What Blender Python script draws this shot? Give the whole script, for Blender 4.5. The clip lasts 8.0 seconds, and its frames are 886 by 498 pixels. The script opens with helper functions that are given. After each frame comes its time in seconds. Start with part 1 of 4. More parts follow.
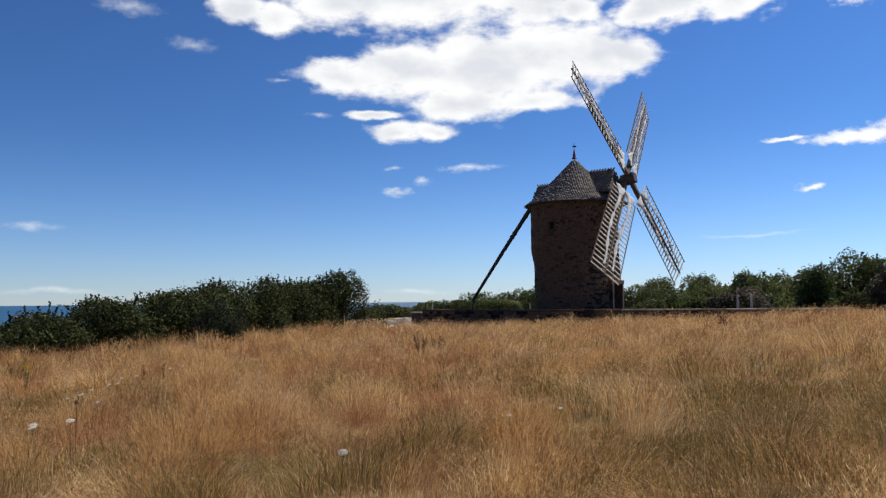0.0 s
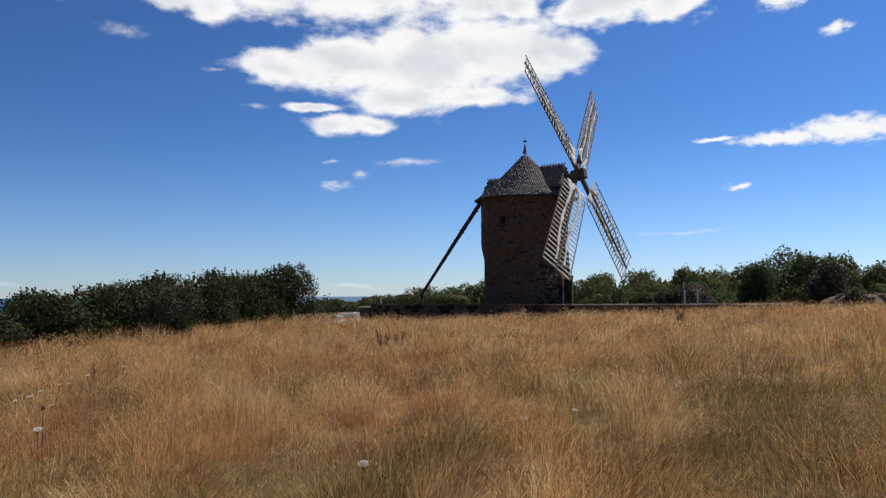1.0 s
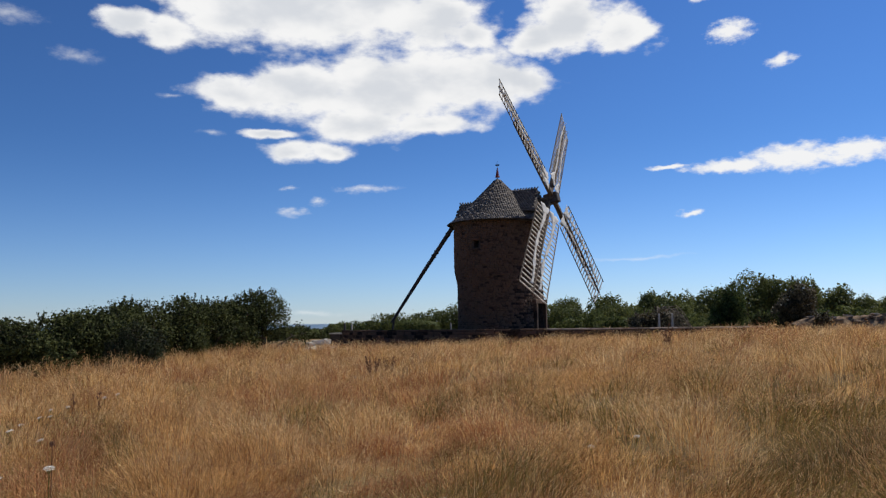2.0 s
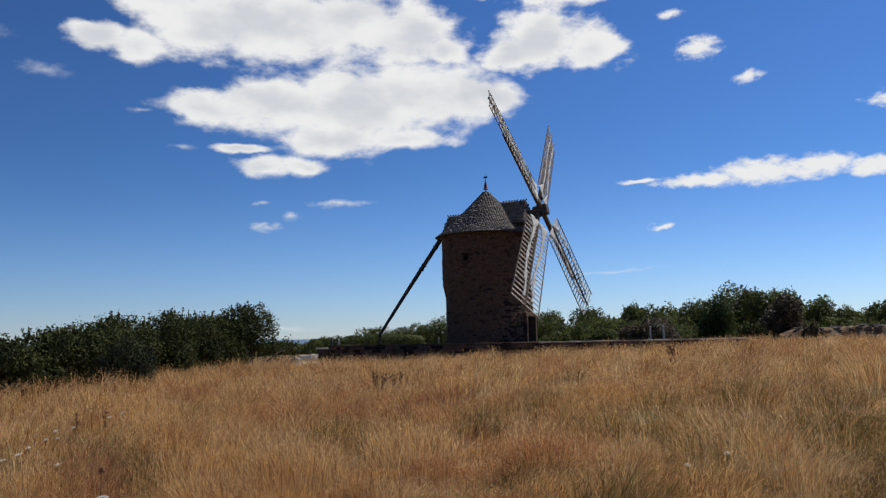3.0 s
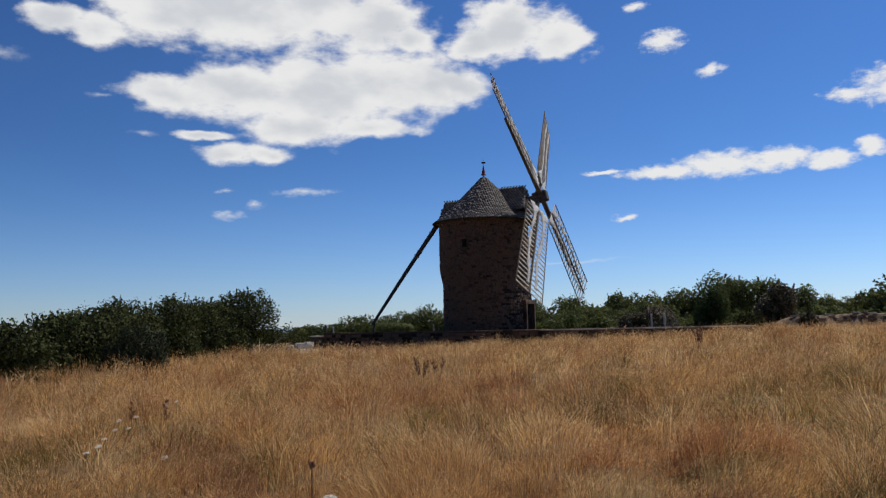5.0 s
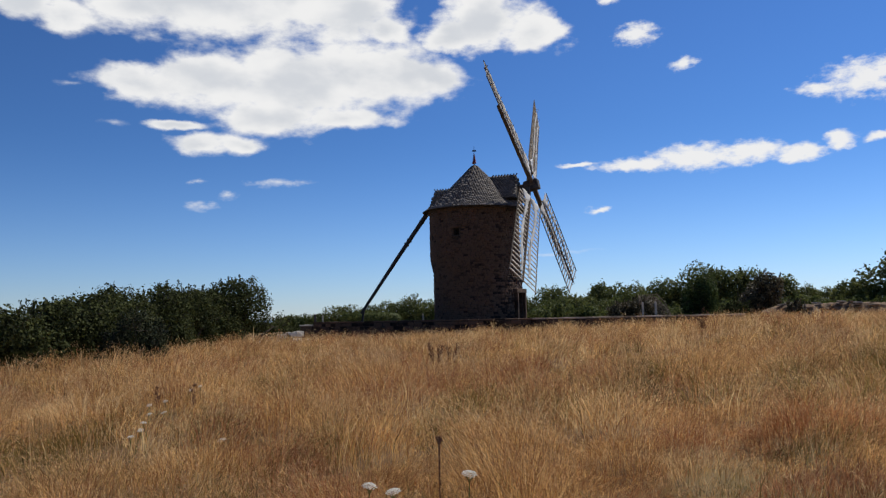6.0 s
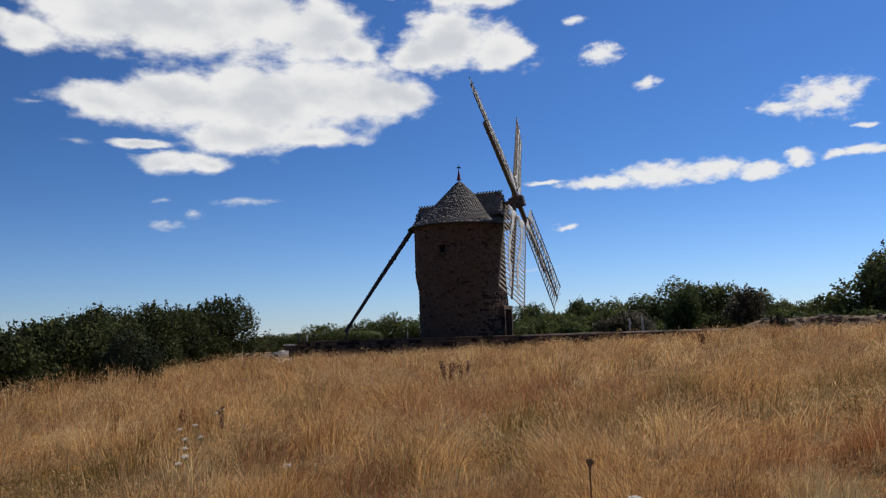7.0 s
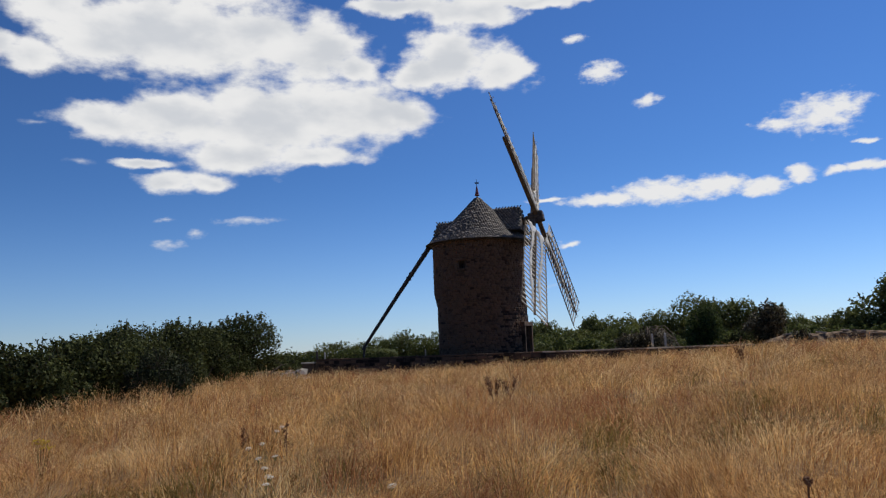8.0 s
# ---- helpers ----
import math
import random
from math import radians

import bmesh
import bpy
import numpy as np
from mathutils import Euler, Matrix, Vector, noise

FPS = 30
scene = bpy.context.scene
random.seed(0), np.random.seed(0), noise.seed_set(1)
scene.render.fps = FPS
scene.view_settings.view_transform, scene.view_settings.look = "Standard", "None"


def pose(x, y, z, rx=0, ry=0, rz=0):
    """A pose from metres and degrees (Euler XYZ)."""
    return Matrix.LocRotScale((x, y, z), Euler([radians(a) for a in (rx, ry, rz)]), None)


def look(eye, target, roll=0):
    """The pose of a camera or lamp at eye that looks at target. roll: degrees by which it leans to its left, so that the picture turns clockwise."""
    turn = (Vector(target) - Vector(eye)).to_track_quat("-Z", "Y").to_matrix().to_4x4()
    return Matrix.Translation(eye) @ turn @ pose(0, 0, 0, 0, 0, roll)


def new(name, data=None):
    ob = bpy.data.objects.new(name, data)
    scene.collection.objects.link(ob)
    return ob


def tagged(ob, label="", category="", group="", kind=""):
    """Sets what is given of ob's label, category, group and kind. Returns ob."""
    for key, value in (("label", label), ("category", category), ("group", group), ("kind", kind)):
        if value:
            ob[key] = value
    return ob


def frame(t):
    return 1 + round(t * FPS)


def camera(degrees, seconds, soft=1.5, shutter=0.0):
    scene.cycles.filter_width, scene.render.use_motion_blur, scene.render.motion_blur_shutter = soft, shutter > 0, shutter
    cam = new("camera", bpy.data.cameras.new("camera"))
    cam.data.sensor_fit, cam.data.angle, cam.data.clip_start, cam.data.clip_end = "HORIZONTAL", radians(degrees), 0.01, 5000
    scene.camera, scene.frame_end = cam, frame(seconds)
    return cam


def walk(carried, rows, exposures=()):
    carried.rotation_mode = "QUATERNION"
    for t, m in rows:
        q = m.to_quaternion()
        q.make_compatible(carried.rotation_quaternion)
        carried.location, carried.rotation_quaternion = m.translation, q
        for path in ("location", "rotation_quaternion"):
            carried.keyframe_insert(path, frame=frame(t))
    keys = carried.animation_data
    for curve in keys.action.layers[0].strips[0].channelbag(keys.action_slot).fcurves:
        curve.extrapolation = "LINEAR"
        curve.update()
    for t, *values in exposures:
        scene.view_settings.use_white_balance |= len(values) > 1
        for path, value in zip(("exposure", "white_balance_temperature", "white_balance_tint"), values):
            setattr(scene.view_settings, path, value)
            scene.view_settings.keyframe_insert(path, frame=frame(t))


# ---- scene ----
cam = camera(59.4, 8.0, soft=1.25)
PATH = [
    (0, (4.491, -45.337, 0.571), (3.961, -43.413, 0.702), -0.5),
    (0.5, (4.133, -45.099, 0.599), (3.672, -43.158, 0.739), -0.8),
    (1, (3.705, -44.955, 0.576), (3.33, -42.994, 0.692), -0.3),
    (1.5, (3.252, -44.716, 0.543), (2.946, -42.747, 0.704), -0.2),
    (2.8, (2.098, -44.196, 0.475), (1.88, -42.218, 0.68), -1.4),
    (3, (1.921, -44.108, 0.485), (1.721, -42.13, 0.704), -1.2),
    (3.5, (1.463, -44.016, 0.459), (1.272, -42.036, 0.662), -1.0),
    (4, (1.026, -43.81, 0.455), (0.827, -41.833, 0.68), -1.1),
    (4.5, (0.558, -43.651, 0.449), (0.405, -41.67, 0.675), -0.8),
    (4.7, (0.352, -43.571, 0.433), (0.221, -41.584, 0.627), -1.0),
    (5.8, (-0.665, -43.311, 0.322), (-0.736, -41.321, 0.509), -1.1),
    (6, (-0.844, -43.232, 0.288), (-0.891, -41.24, 0.456), -1.2),
    (6.5, (-1.321, -43.138, 0.296), (-1.322, -41.147, 0.492), -1.7),
    (7, (-1.773, -42.959, 0.294), (-1.738, -40.97, 0.506), -1.8),
    (7.5, (-2.238, -42.795, 0.274), (-2.151, -40.805, 0.456), -2.2),
    (8, (-2.674, -42.561, 0.263), (-2.643, -40.578, 0.521), -2.1),
]
walk(cam, [(t, look(e, g, r)) for t, e, g, r in PATH], exposures=[(0, 0.17), (0.5, 0.09), (1.5, 0.07), (3, -0.1), (3.5, -0.1), (4.5, -0.18), (5.8, -0.07), (6.5, -0.05), (7, -0.13), (7.5, -0.17), (8, -0.14)])

# ---- world, sun, exposure ----
SUN_AZ, SUN_EL = 57.0, 51.0          # degrees: azimuth from +y towards +x, elevation

GREAT_CLOUD_UPPER = [(-30.2, 20.3, 2.2, 0.9), (-27.4, 19.9, 2.2, 1.1), (-23.2, 21.9, 4.9, 2.5), (-17.6, 22.4, 6.1, 3.3), (-12.7, 22.4, 4.6, 3.0), (-8.1, 21.8, 3.9, 2.5), (-5.4, 20.7, 2.1, 1.3), (-26.5, 23.5, 3.6, 1.4), (-19.5, 25.9, 9.0, 2.1)]
GREAT_CLOUD_LOWER = [(-22.8, 16.2, 3.3, 1.3), (-17.9, 16.6, 5.2, 2.0), (-11.9, 16.8, 6.3, 3.0), (-6.5, 17.5, 5.5, 2.6), (-1.8, 17.2, 2.8, 1.2), (-13.6, 14.4, 4.9, 1.4), (-8.7, 14.4, 3.8, 0.9), (-18.6, 12.3, 2.2, 0.8), (-15.7, 12.4, 2.0, 0.7), (-20.3, 13.5, 2.3, 0.4), (-3.6, 17.2, 3.4, 1.7)]
EAST_CLOUD = [(2.2, 21.1, 3.9, 2.1), (-0.2, 20.2, 2.6, 1.3), (5.8, 20.1, 2.9, 1.4), (-2.0, 24.8, 3.5, 0.7), (3.7, 24.3, 4.1, 1.3), (8.9, 24.6, 4.5, 0.5)]
CLOUD_PUFFS = [(13.4, 19.4, 1.6, 0.8), (11.4, 21.8, 0.8, 0.3), (16.5, 17.0, 1.0, 0.4), (27.9, 14.7, 2.5, 1.3), (29.2, 15.0, 1.7, 1.0), (25.1, 14.4, 1.5, 0.5), (30.0, 12.6, 1.0, 0.2), (10.0, 7.4, 1.1, 0.25)]
CLOUD_STRIP = [(13.0, 10.4, 3.4, 0.55), (17.1, 10.6, 3.5, 0.95), (20.5, 10.7, 2.2, 0.8), (23.5, 10.3, 1.8, 0.6), (26.2, 10.9, 1.0, 0.6), (30.3, 10.9, 1.9, 0.4), (28.4, 10.8, 1.0, 0.3), (8.7, 10.7, 1.3, 0.2)]
LOW_PUFFS = [(-13.2, 9.6, 2.2, 0.35), (-16.9, 8.8, 0.7, 0.4), (-18.7, 8.0, 1.0, 0.35), (-19.1, 9.6, 0.5, 0.2)]
WEST_PUFFS = [(-37.8, 19.9, 2.2, 0.6), (-33.5, 17.8, 1.8, 0.5), (-43.4, 5.1, 2.0, 0.3), (-27.5, 15.8, 0.7, 0.2), (-24.6, 13.4, 1.2, 0.2)]
HAZE_STREAKS = [(-17.2, 0.7, 2.9, 0.25), (6.4, 4.3, 3.9, 0.15), (-42.1, 0.8, 3.4, 0.25)]


class Nodes:
    """Short-hand for node trees."""

    def __init__(self, tree):
        self.tree = tree
        tree.nodes.clear()

    def add(self, kind, props=None, **inputs):
        n = self.tree.nodes.new(kind)
        props = props or {}
        if "operation" in props:
            n.operation = props["operation"]
        if "use_clamp" in props:
            n.use_clamp = props["use_clamp"]
        if "interpolation_type" in props:
            n.interpolation_type = props["interpolation_type"]
        if "data_type" in props:
            n.data_type, n.blend_type = props["data_type"], props["blend_type"]
        if "vector_type" in props:
            n.vector_type = props["vector_type"]
        for k, v in inputs.items():
            self.put(n, k, v)
        return n

    def put(self, n, key, v):
        socket = n.inputs[int(key[1:])] if key[0] == "i" and key[1:].isdigit() else n.inputs[key.replace("_", " ")]
        if isinstance(v, bpy.types.NodeSocket):
            self.tree.links.new(v, socket)
        else:
            socket.default_value = v

    def math(self, op, a, b=0.0, c=0.0, clamp=False):
        n = self.add("ShaderNodeMath", {"operation": op, "use_clamp": clamp}, i0=a, i1=b)
        if op in ("SMOOTH_MAX", "MULTIPLY_ADD"):
            self.put(n, "i2", c)
        return n.outputs[0]

    def smooth(self, v, lo, hi, a=0.0, b=1.0):
        n = self.add("ShaderNodeMapRange", {"interpolation_type": "SMOOTHSTEP"}, i0=v, i1=lo, i2=hi, i3=a, i4=b)
        return n.outputs[0]

    def noise(self, vec, scale, detail=4.0, rough=0.55, colour=False, distortion=0.0):
        n = self.add("ShaderNodeTexNoise", None, Vector=vec, Scale=scale, Detail=detail, Roughness=rough, Distortion=distortion)
        return n.outputs[1 if colour else 0]

    def mix(self, fac, a, b, blend="MIX"):
        n = self.add("ShaderNodeMix", {"data_type": "RGBA", "blend_type": blend}, i0=fac, i6=a, i7=b)
        return n.outputs[2]


def rgb(r, g, b):
    return (r, g, b, 1.0)


def make_world():
    w = bpy.data.worlds.new("sky")
    w.use_nodes = True
    scene.world = w
    n = Nodes(w.node_tree)
    sky = n.add("ShaderNodeTexSky")
    sky.sky_type, sky.sun_disc = "NISHITA", False
    sky.sun_elevation, sky.sun_rotation = radians(SUN_EL), radians(SUN_AZ)
    sky.altitude, sky.air_density, sky.dust_density, sky.ozone_density = 100.0, 1.0, 0.0, 4.0
    way = n.add("ShaderNodeTexCoord").outputs["Generated"]
    xyz = n.add("ShaderNodeSeparateXYZ", None, i0=way)
    az = n.math("MULTIPLY", n.math("ARCTAN2", xyz.outputs[0], xyz.outputs[1]), 57.2958)
    el = n.math("MULTIPLY", n.math("ARCSINE", xyz.outputs[2]), 57.2958)
    flat = n.add("ShaderNodeCombineXYZ", None, i0=az, i1=el, i2=0.0).outputs[0]
    stretched = n.add("ShaderNodeVectorMath", {"operation": "MULTIPLY"}, i0=flat, i1=(0.7, 1.25, 1.0)).outputs[0]
    warp = n.noise(stretched, 0.42, 5.0, 0.55, colour=True)
    warp = n.add("ShaderNodeVectorMath", {"operation": "SUBTRACT"}, i0=warp, i1=(0.5, 0.5, 0.5)).outputs[0]
    warp = n.add("ShaderNodeVectorMath", {"operation": "MULTIPLY"}, i0=warp, i1=(2.6, 1.1, 0.0)).outputs[0]
    bent = n.add("ShaderNodeVectorMath", {"operation": "ADD"}, i0=flat, i1=warp).outputs[0]

    def field(lumps, k):
        total = None
        for a, e, ra, re in lumps:
            m = n.add("ShaderNodeMapping", {"vector_type": "POINT"}, Vector=bent, Location=(-a / ra, -e / re, 0.0), Scale=(1 / ra, 1 / re, 0.0))
            d = n.math("SUBTRACT", 1.0, n.add("ShaderNodeVectorMath", {"operation": "LENGTH"}, i0=m.outputs[0]).outputs["Value"])
            total = d if total is None else n.math("SMOOTH_MAX", total, d, k)
        return total

    grain = n.math("SUBTRACT", n.noise(stretched, 0.55, 8.0, 0.56), 0.5)
    fine = n.math("SUBTRACT", n.noise(stretched, 0.3, 4.0, 0.5), 0.5)
    wisp = n.math("SUBTRACT", n.noise(stretched, 1.5, 6.0, 0.6), 0.5)
    masks, depth = [], None
    for lumps, k, rag, hard, thick in ((GREAT_CLOUD_UPPER, 0.3, 1.5, 0.62, 1.0), (GREAT_CLOUD_LOWER, 0.3, 1.4, 0.6, 1.0), (EAST_CLOUD, 0.25, 1.6, 0.55, 1.0),
                                       (CLOUD_PUFFS, 0.1, 1.9, 0.95, 0.97), (CLOUD_STRIP, 0.15, 1.5, 0.8, 0.98), (LOW_PUFFS, 0.1, 2.2, 1.5, 0.7),
                                       (WEST_PUFFS, 0.1, 1.8, 1.9, 0.55), (HAZE_STREAKS, 0.1, 1.2, 2.2, 0.6)):
        f = field(lumps, k)
        masks.append(n.math("MULTIPLY", thick, n.smooth(n.math("MULTIPLY_ADD", grain if thick == 1.0 else wisp, rag, f), -0.2, hard - 0.2)))
        if thick == 1.0:
            depth = f if depth is None else n.math("MAXIMUM", depth, f)
    mask = masks[0]
    for m in masks[1:]:
        mask = n.math("MAXIMUM", mask, m)
    shade = n.smooth(n.math("MULTIPLY_ADD", fine, 2.8, depth), 0.1, 1.2)
    body = n.mix(shade, rgb(1.0, 1.0, 1.0), rgb(0.74, 0.77, 0.82))
    deep = n.add("ShaderNodeHueSaturation", None, Saturation=1.0, Value=1.0, Color=sky.outputs[0]).outputs[0]
    air = n.mix(n.smooth(el, -1.5, 14.0), rgb(0.69, 0.86, 1.25), rgb(0.385, 0.625, 0.98))
    deep = n.mix(1.0, deep, air, "MULTIPLY")
    towards_sun = n.smooth(n.math("COSINE", n.math("MULTIPLY", n.math("SUBTRACT", az, SUN_AZ), 0.0174533)), -1.0, 1.0, 0.70, 1.12)
    deep = n.mix(1.0, deep, n.add("ShaderNodeCombineXYZ", None, i0=towards_sun, i1=towards_sun, i2=towards_sun).outputs[0], "MULTIPLY")
    blue = n.add("ShaderNodeBackground", None, Color=deep, Strength=SKY)
    white = n.add("ShaderNodeBackground", None, Color=body, Strength=CLOUD)
    both = n.add("ShaderNodeMixShader", None, i0=mask, i1=blue.outputs[0], i2=white.outputs[0])
    n.add("ShaderNodeOutputWorld", None, Surface=both.outputs[0])


SKY, CLOUD = 0.097, 0.90
make_world()
sun = new("sun", bpy.data.lights.new("sun", "SUN"))
sun.data.energy, sun.data.angle, sun.data.color = 4.2, radians(0.53), (1.0, 0.95, 0.86)
sun_way = Vector((math.sin(radians(SUN_AZ)) * math.cos(radians(SUN_EL)), math.cos(radians(SUN_AZ)) * math.cos(radians(SUN_EL)), math.sin(radians(SUN_EL))))
sun.matrix_world = look(sun_way * 60, (0, 0, 0))


# ---- materials ----
def surface(name, dark, light, scale=4.0, rough=0.85, bump=0.3, grain=40.0, spread=0.25, metallic=0.0, through_light=0.0, piece=0.0, island=0.0, tint=None, tint_scale=0.15, gloss=0.3):
    """Colour from two scales of noise; piece and island vary single pieces; through_light lets sun shine through leaves."""
    m = bpy.data.materials.new(name)
    m.use_nodes = True
    n = Nodes(m.node_tree)
    pos = n.add("ShaderNodeTexCoord").outputs["Object"]
    if island:
        pos = n.add("ShaderNodeNewGeometry").outputs["Position"]
    big, small = n.noise(pos, scale, 5.0, 0.6), n.noise(pos, grain, 3.0, 0.6)
    v = n.math("MULTIPLY_ADD", n.math("SUBTRACT", small, 0.5), spread * 2, big)
    if piece:
        v = n.math("MULTIPLY_ADD", n.math("SUBTRACT", n.add("ShaderNodeObjectInfo").outputs["Random"], 0.5), piece, v)
    if island:
        v = n.math("MULTIPLY_ADD", n.math("SUBTRACT", n.add("ShaderNodeNewGeometry").outputs["Random Per Island"], 0.5), island, v)
    colour = n.mix(n.smooth(v, 0.25, 0.75), rgb(*dark), rgb(*light))
    if tint:
        colour = n.mix(n.smooth(n.noise(pos, tint_scale, 3.0, 0.5), 0.48, 0.66), colour, rgb(*tint))
    shader = n.add("ShaderNodeBsdfPrincipled", None, Base_Color=colour, Roughness=rough, Metallic=metallic, Specular_IOR_Level=gloss)
    if bump:
        b = n.add("ShaderNodeBump", None, Strength=bump, Distance=0.02, Height=v)
        n.put(shader, "Normal", b.outputs[0])
    out = shader.outputs[0]
    if through_light:
        glow = n.add("ShaderNodeBsdfTranslucent", None, Color=colour).outputs[0]
        out = n.add("ShaderNodeMixShader", None, i0=through_light, i1=out, i2=glow).outputs[0]
    n.add("ShaderNodeOutputMaterial", None, Surface=out)
    return m


STONE = surface("granite", (0.018, 0.011, 0.008), (0.135, 0.082, 0.052), 1.6, 0.9, 0.5, 30.0, 0.35, piece=0.75, island=0.75)
MORTAR = surface("lime_mortar", (0.04, 0.028, 0.02), (0.10, 0.07, 0.05), 5.0, 0.95, 0.4)
SLATE = surface("slate", (0.058, 0.050, 0.045), (0.145, 0.125, 0.110), 1.2, 0.8, 0.2, 25.0, 0.3, island=0.25)
LEAD = surface("ridge_slate", (0.05, 0.05, 0.05), (0.14, 0.13, 0.13), 6.0, 0.6, 0.2)
OAK = surface("weathered_oak", (0.05, 0.037, 0.025), (0.16, 0.115, 0.078), 8.0, 0.8, 0.4, 60.0)
OAK_DARK = surface("tarred_oak", (0.03, 0.025, 0.022), (0.09, 0.075, 0.065), 5.0, 0.75, 0.4, 50.0)
LATH = surface("bleached_lath", (0.42, 0.37, 0.30), (0.72, 0.66, 0.57), 6.0, 0.8, 0.2, 60.0)
CLOTH = surface("sailcloth", (0.78, 0.76, 0.71), (0.92, 0.90, 0.86), 3.0, 0.85, 0.3, 30.0, through_light=0.5)
RED = surface("red_paint", (0.12, 0.022, 0.022), (0.22, 0.045, 0.04), 10.0, 0.5, 0.1)
IRON = surface("iron", (0.03, 0.03, 0.03), (0.09, 0.08, 0.07), 10.0, 0.5, 0.2, metallic=0.6)
SOIL = surface("dry_soil", (0.13, 0.072, 0.030), (0.30, 0.185, 0.08), 1.2, 0.95, 0.5, 18.0, 0.4, tint=(0.20, 0.14, 0.055), tint_scale=0.35)
STRAW = surface("dry_grass", (0.28, 0.125, 0.040), (0.86, 0.54, 0.21), 1.0, 0.8, 0.0, 3.2, 0.5, through_light=0.45, island=1.0)
STRAW_PALE = surface("bleached_grass", (0.52, 0.31, 0.125), (0.95, 0.70, 0.35), 1.0, 0.8, 0.0, 3.0, 0.4, through_light=0.45, island=0.9)
STRAW_RUST = surface("russet_grass", (0.25, 0.090, 0.036), (0.60, 0.28, 0.115), 1.0, 0.8, 0.0, 3.0, 0.4, through_light=0.4, island=0.9)
STRAW_OLIVE = surface("half_green_grass", (0.100, 0.070, 0.018), (0.32, 0.225, 0.066), 1.0, 0.8, 0.0, 3.0, 0.4, through_light=0.45, island=0.9)
SEED = surface("seed_heads", (0.40, 0.21, 0.085), (0.84, 0.55, 0.27), 0.5, 0.9, 0.0, 2.0, 0.3, through_light=0.45, island=0.9)
LEAF = surface("dark_leaf", (0.019, 0.023, 0.007), (0.088, 0.098, 0.030), 0.9, 0.8, 0.0, 6.0, 0.3, through_light=0.25, island=0.6, gloss=0.15)
LEAF_FRESH = surface("green_leaf", (0.040, 0.056, 0.014), (0.17, 0.19, 0.050), 0.8, 0.7, 0.0, 6.0, 0.3, through_light=0.35, island=0.4)
LEAF_OLIVE = surface("olive_leaf", (0.052, 0.064, 0.017), (0.185, 0.20, 0.055), 0.7, 0.7, 0.0, 4.0, 0.3, through_light=0.32, island=0.4)
LEAF_GORSE = surface("gorse_spines", (0.030, 0.046, 0.012), (0.115, 0.145, 0.034), 1.2, 0.8, 0.0, 8.0, 0.3, through_light=0.25, island=0.6)
BROOM = surface("broom_twigs", (0.012, 0.018, 0.006), (0.055, 0.062, 0.020), 1.2, 0.8, 0.0, 8.0, 0.3, through_light=0.15, island=0.6)
TWIG = surface("pale_twigs", (0.10, 0.070, 0.045), (0.27, 0.205, 0.14), 6.0, 0.85, 0.2, 30.0)
# Pale bank slabs; on the terrace wall, sunlight put into the coping colour.
PALE_SUNLIT_STONE = surface("pale_sunlit_stone", (0.22, 0.17, 0.12), (0.46, 0.38, 0.29), 2.0, 0.9, 0.4, 20.0, 0.3, piece=0.5)
LEAF_BRONZE = surface("bronze_leaf", (0.035, 0.03, 0.015), (0.15, 0.12, 0.06), 0.9, 0.6, 0.0, 6.0, 0.3, through_light=0.2, island=0.8)
BARK = surface("bark", (0.05, 0.04, 0.03), (0.14, 0.11, 0.08), 8.0, 0.9, 0.5)
PALE = surface("pale_gravel", (0.42, 0.37, 0.29), (0.66, 0.60, 0.50), 3.0, 0.9, 0.4)
PAINT = surface("weathered_white_wood", (0.30, 0.27, 0.22), (0.50, 0.46, 0.39), 8.0, 0.7, 0.2)
ROCK = surface("rock", (0.10, 0.085, 0.07), (0.24, 0.20, 0.16), 0.05, 0.9, 0.3, 0.4)
UMBEL = surface("white_flower", (0.78, 0.75, 0.66), (0.92, 0.90, 0.84), 30.0, 0.8, 0.0, through_light=0.5)


def sea_material():
    m = bpy.data.materials.new("sea_water")
    m.use_nodes = True
    n = Nodes(m.node_tree)
    pos = n.add("ShaderNodeNewGeometry").outputs["Position"]
    long = n.add("ShaderNodeVectorMath", {"operation": "MULTIPLY"}, i0=pos, i1=(0.004, 0.02, 1.0)).outputs[0]
    colour = n.mix(n.smooth(n.noise(long, 1.0, 3.0), 0.35, 0.65), rgb(0.012, 0.05, 0.10), rgb(0.02, 0.10, 0.16))
    b = n.add("ShaderNodeBump", None, Strength=0.6, Distance=1.0, Height=n.noise(pos, 0.3, 4.0))
    s = n.add("ShaderNodeBsdfPrincipled", None, Base_Color=colour, Roughness=0.35, Normal=b.outputs[0])
    n.add("ShaderNodeOutputMaterial", None, Surface=s.outputs[0])
    return m


SEA = sea_material()


# ---- mesh helpers ----
def mesh_from_arrays(name, verts, faces, material, smooth=False):
    """faces: a list of integer arrays, one for each number of corners."""
    me = bpy.data.meshes.new(name)
    verts = np.asarray(verts, dtype=np.float32)
    me.vertices.add(len(verts))
    me.vertices.foreach_set("co", verts.ravel())
    loops = np.concatenate([f.ravel() for f in faces]).astype(np.int32)
    sizes = np.concatenate([np.full(len(f), f.shape[1]) for f in faces])
    me.loops.add(len(loops))
    me.loops.foreach_set("vertex_index", loops)
    me.polygons.add(len(sizes))
    me.polygons.foreach_set("loop_start", np.concatenate([[0], np.cumsum(sizes)[:-1]]).astype(np.int32))
    me.update(calc_edges=True)
    me.materials.append(material)
    if smooth:
        me.shade_smooth()
    return me


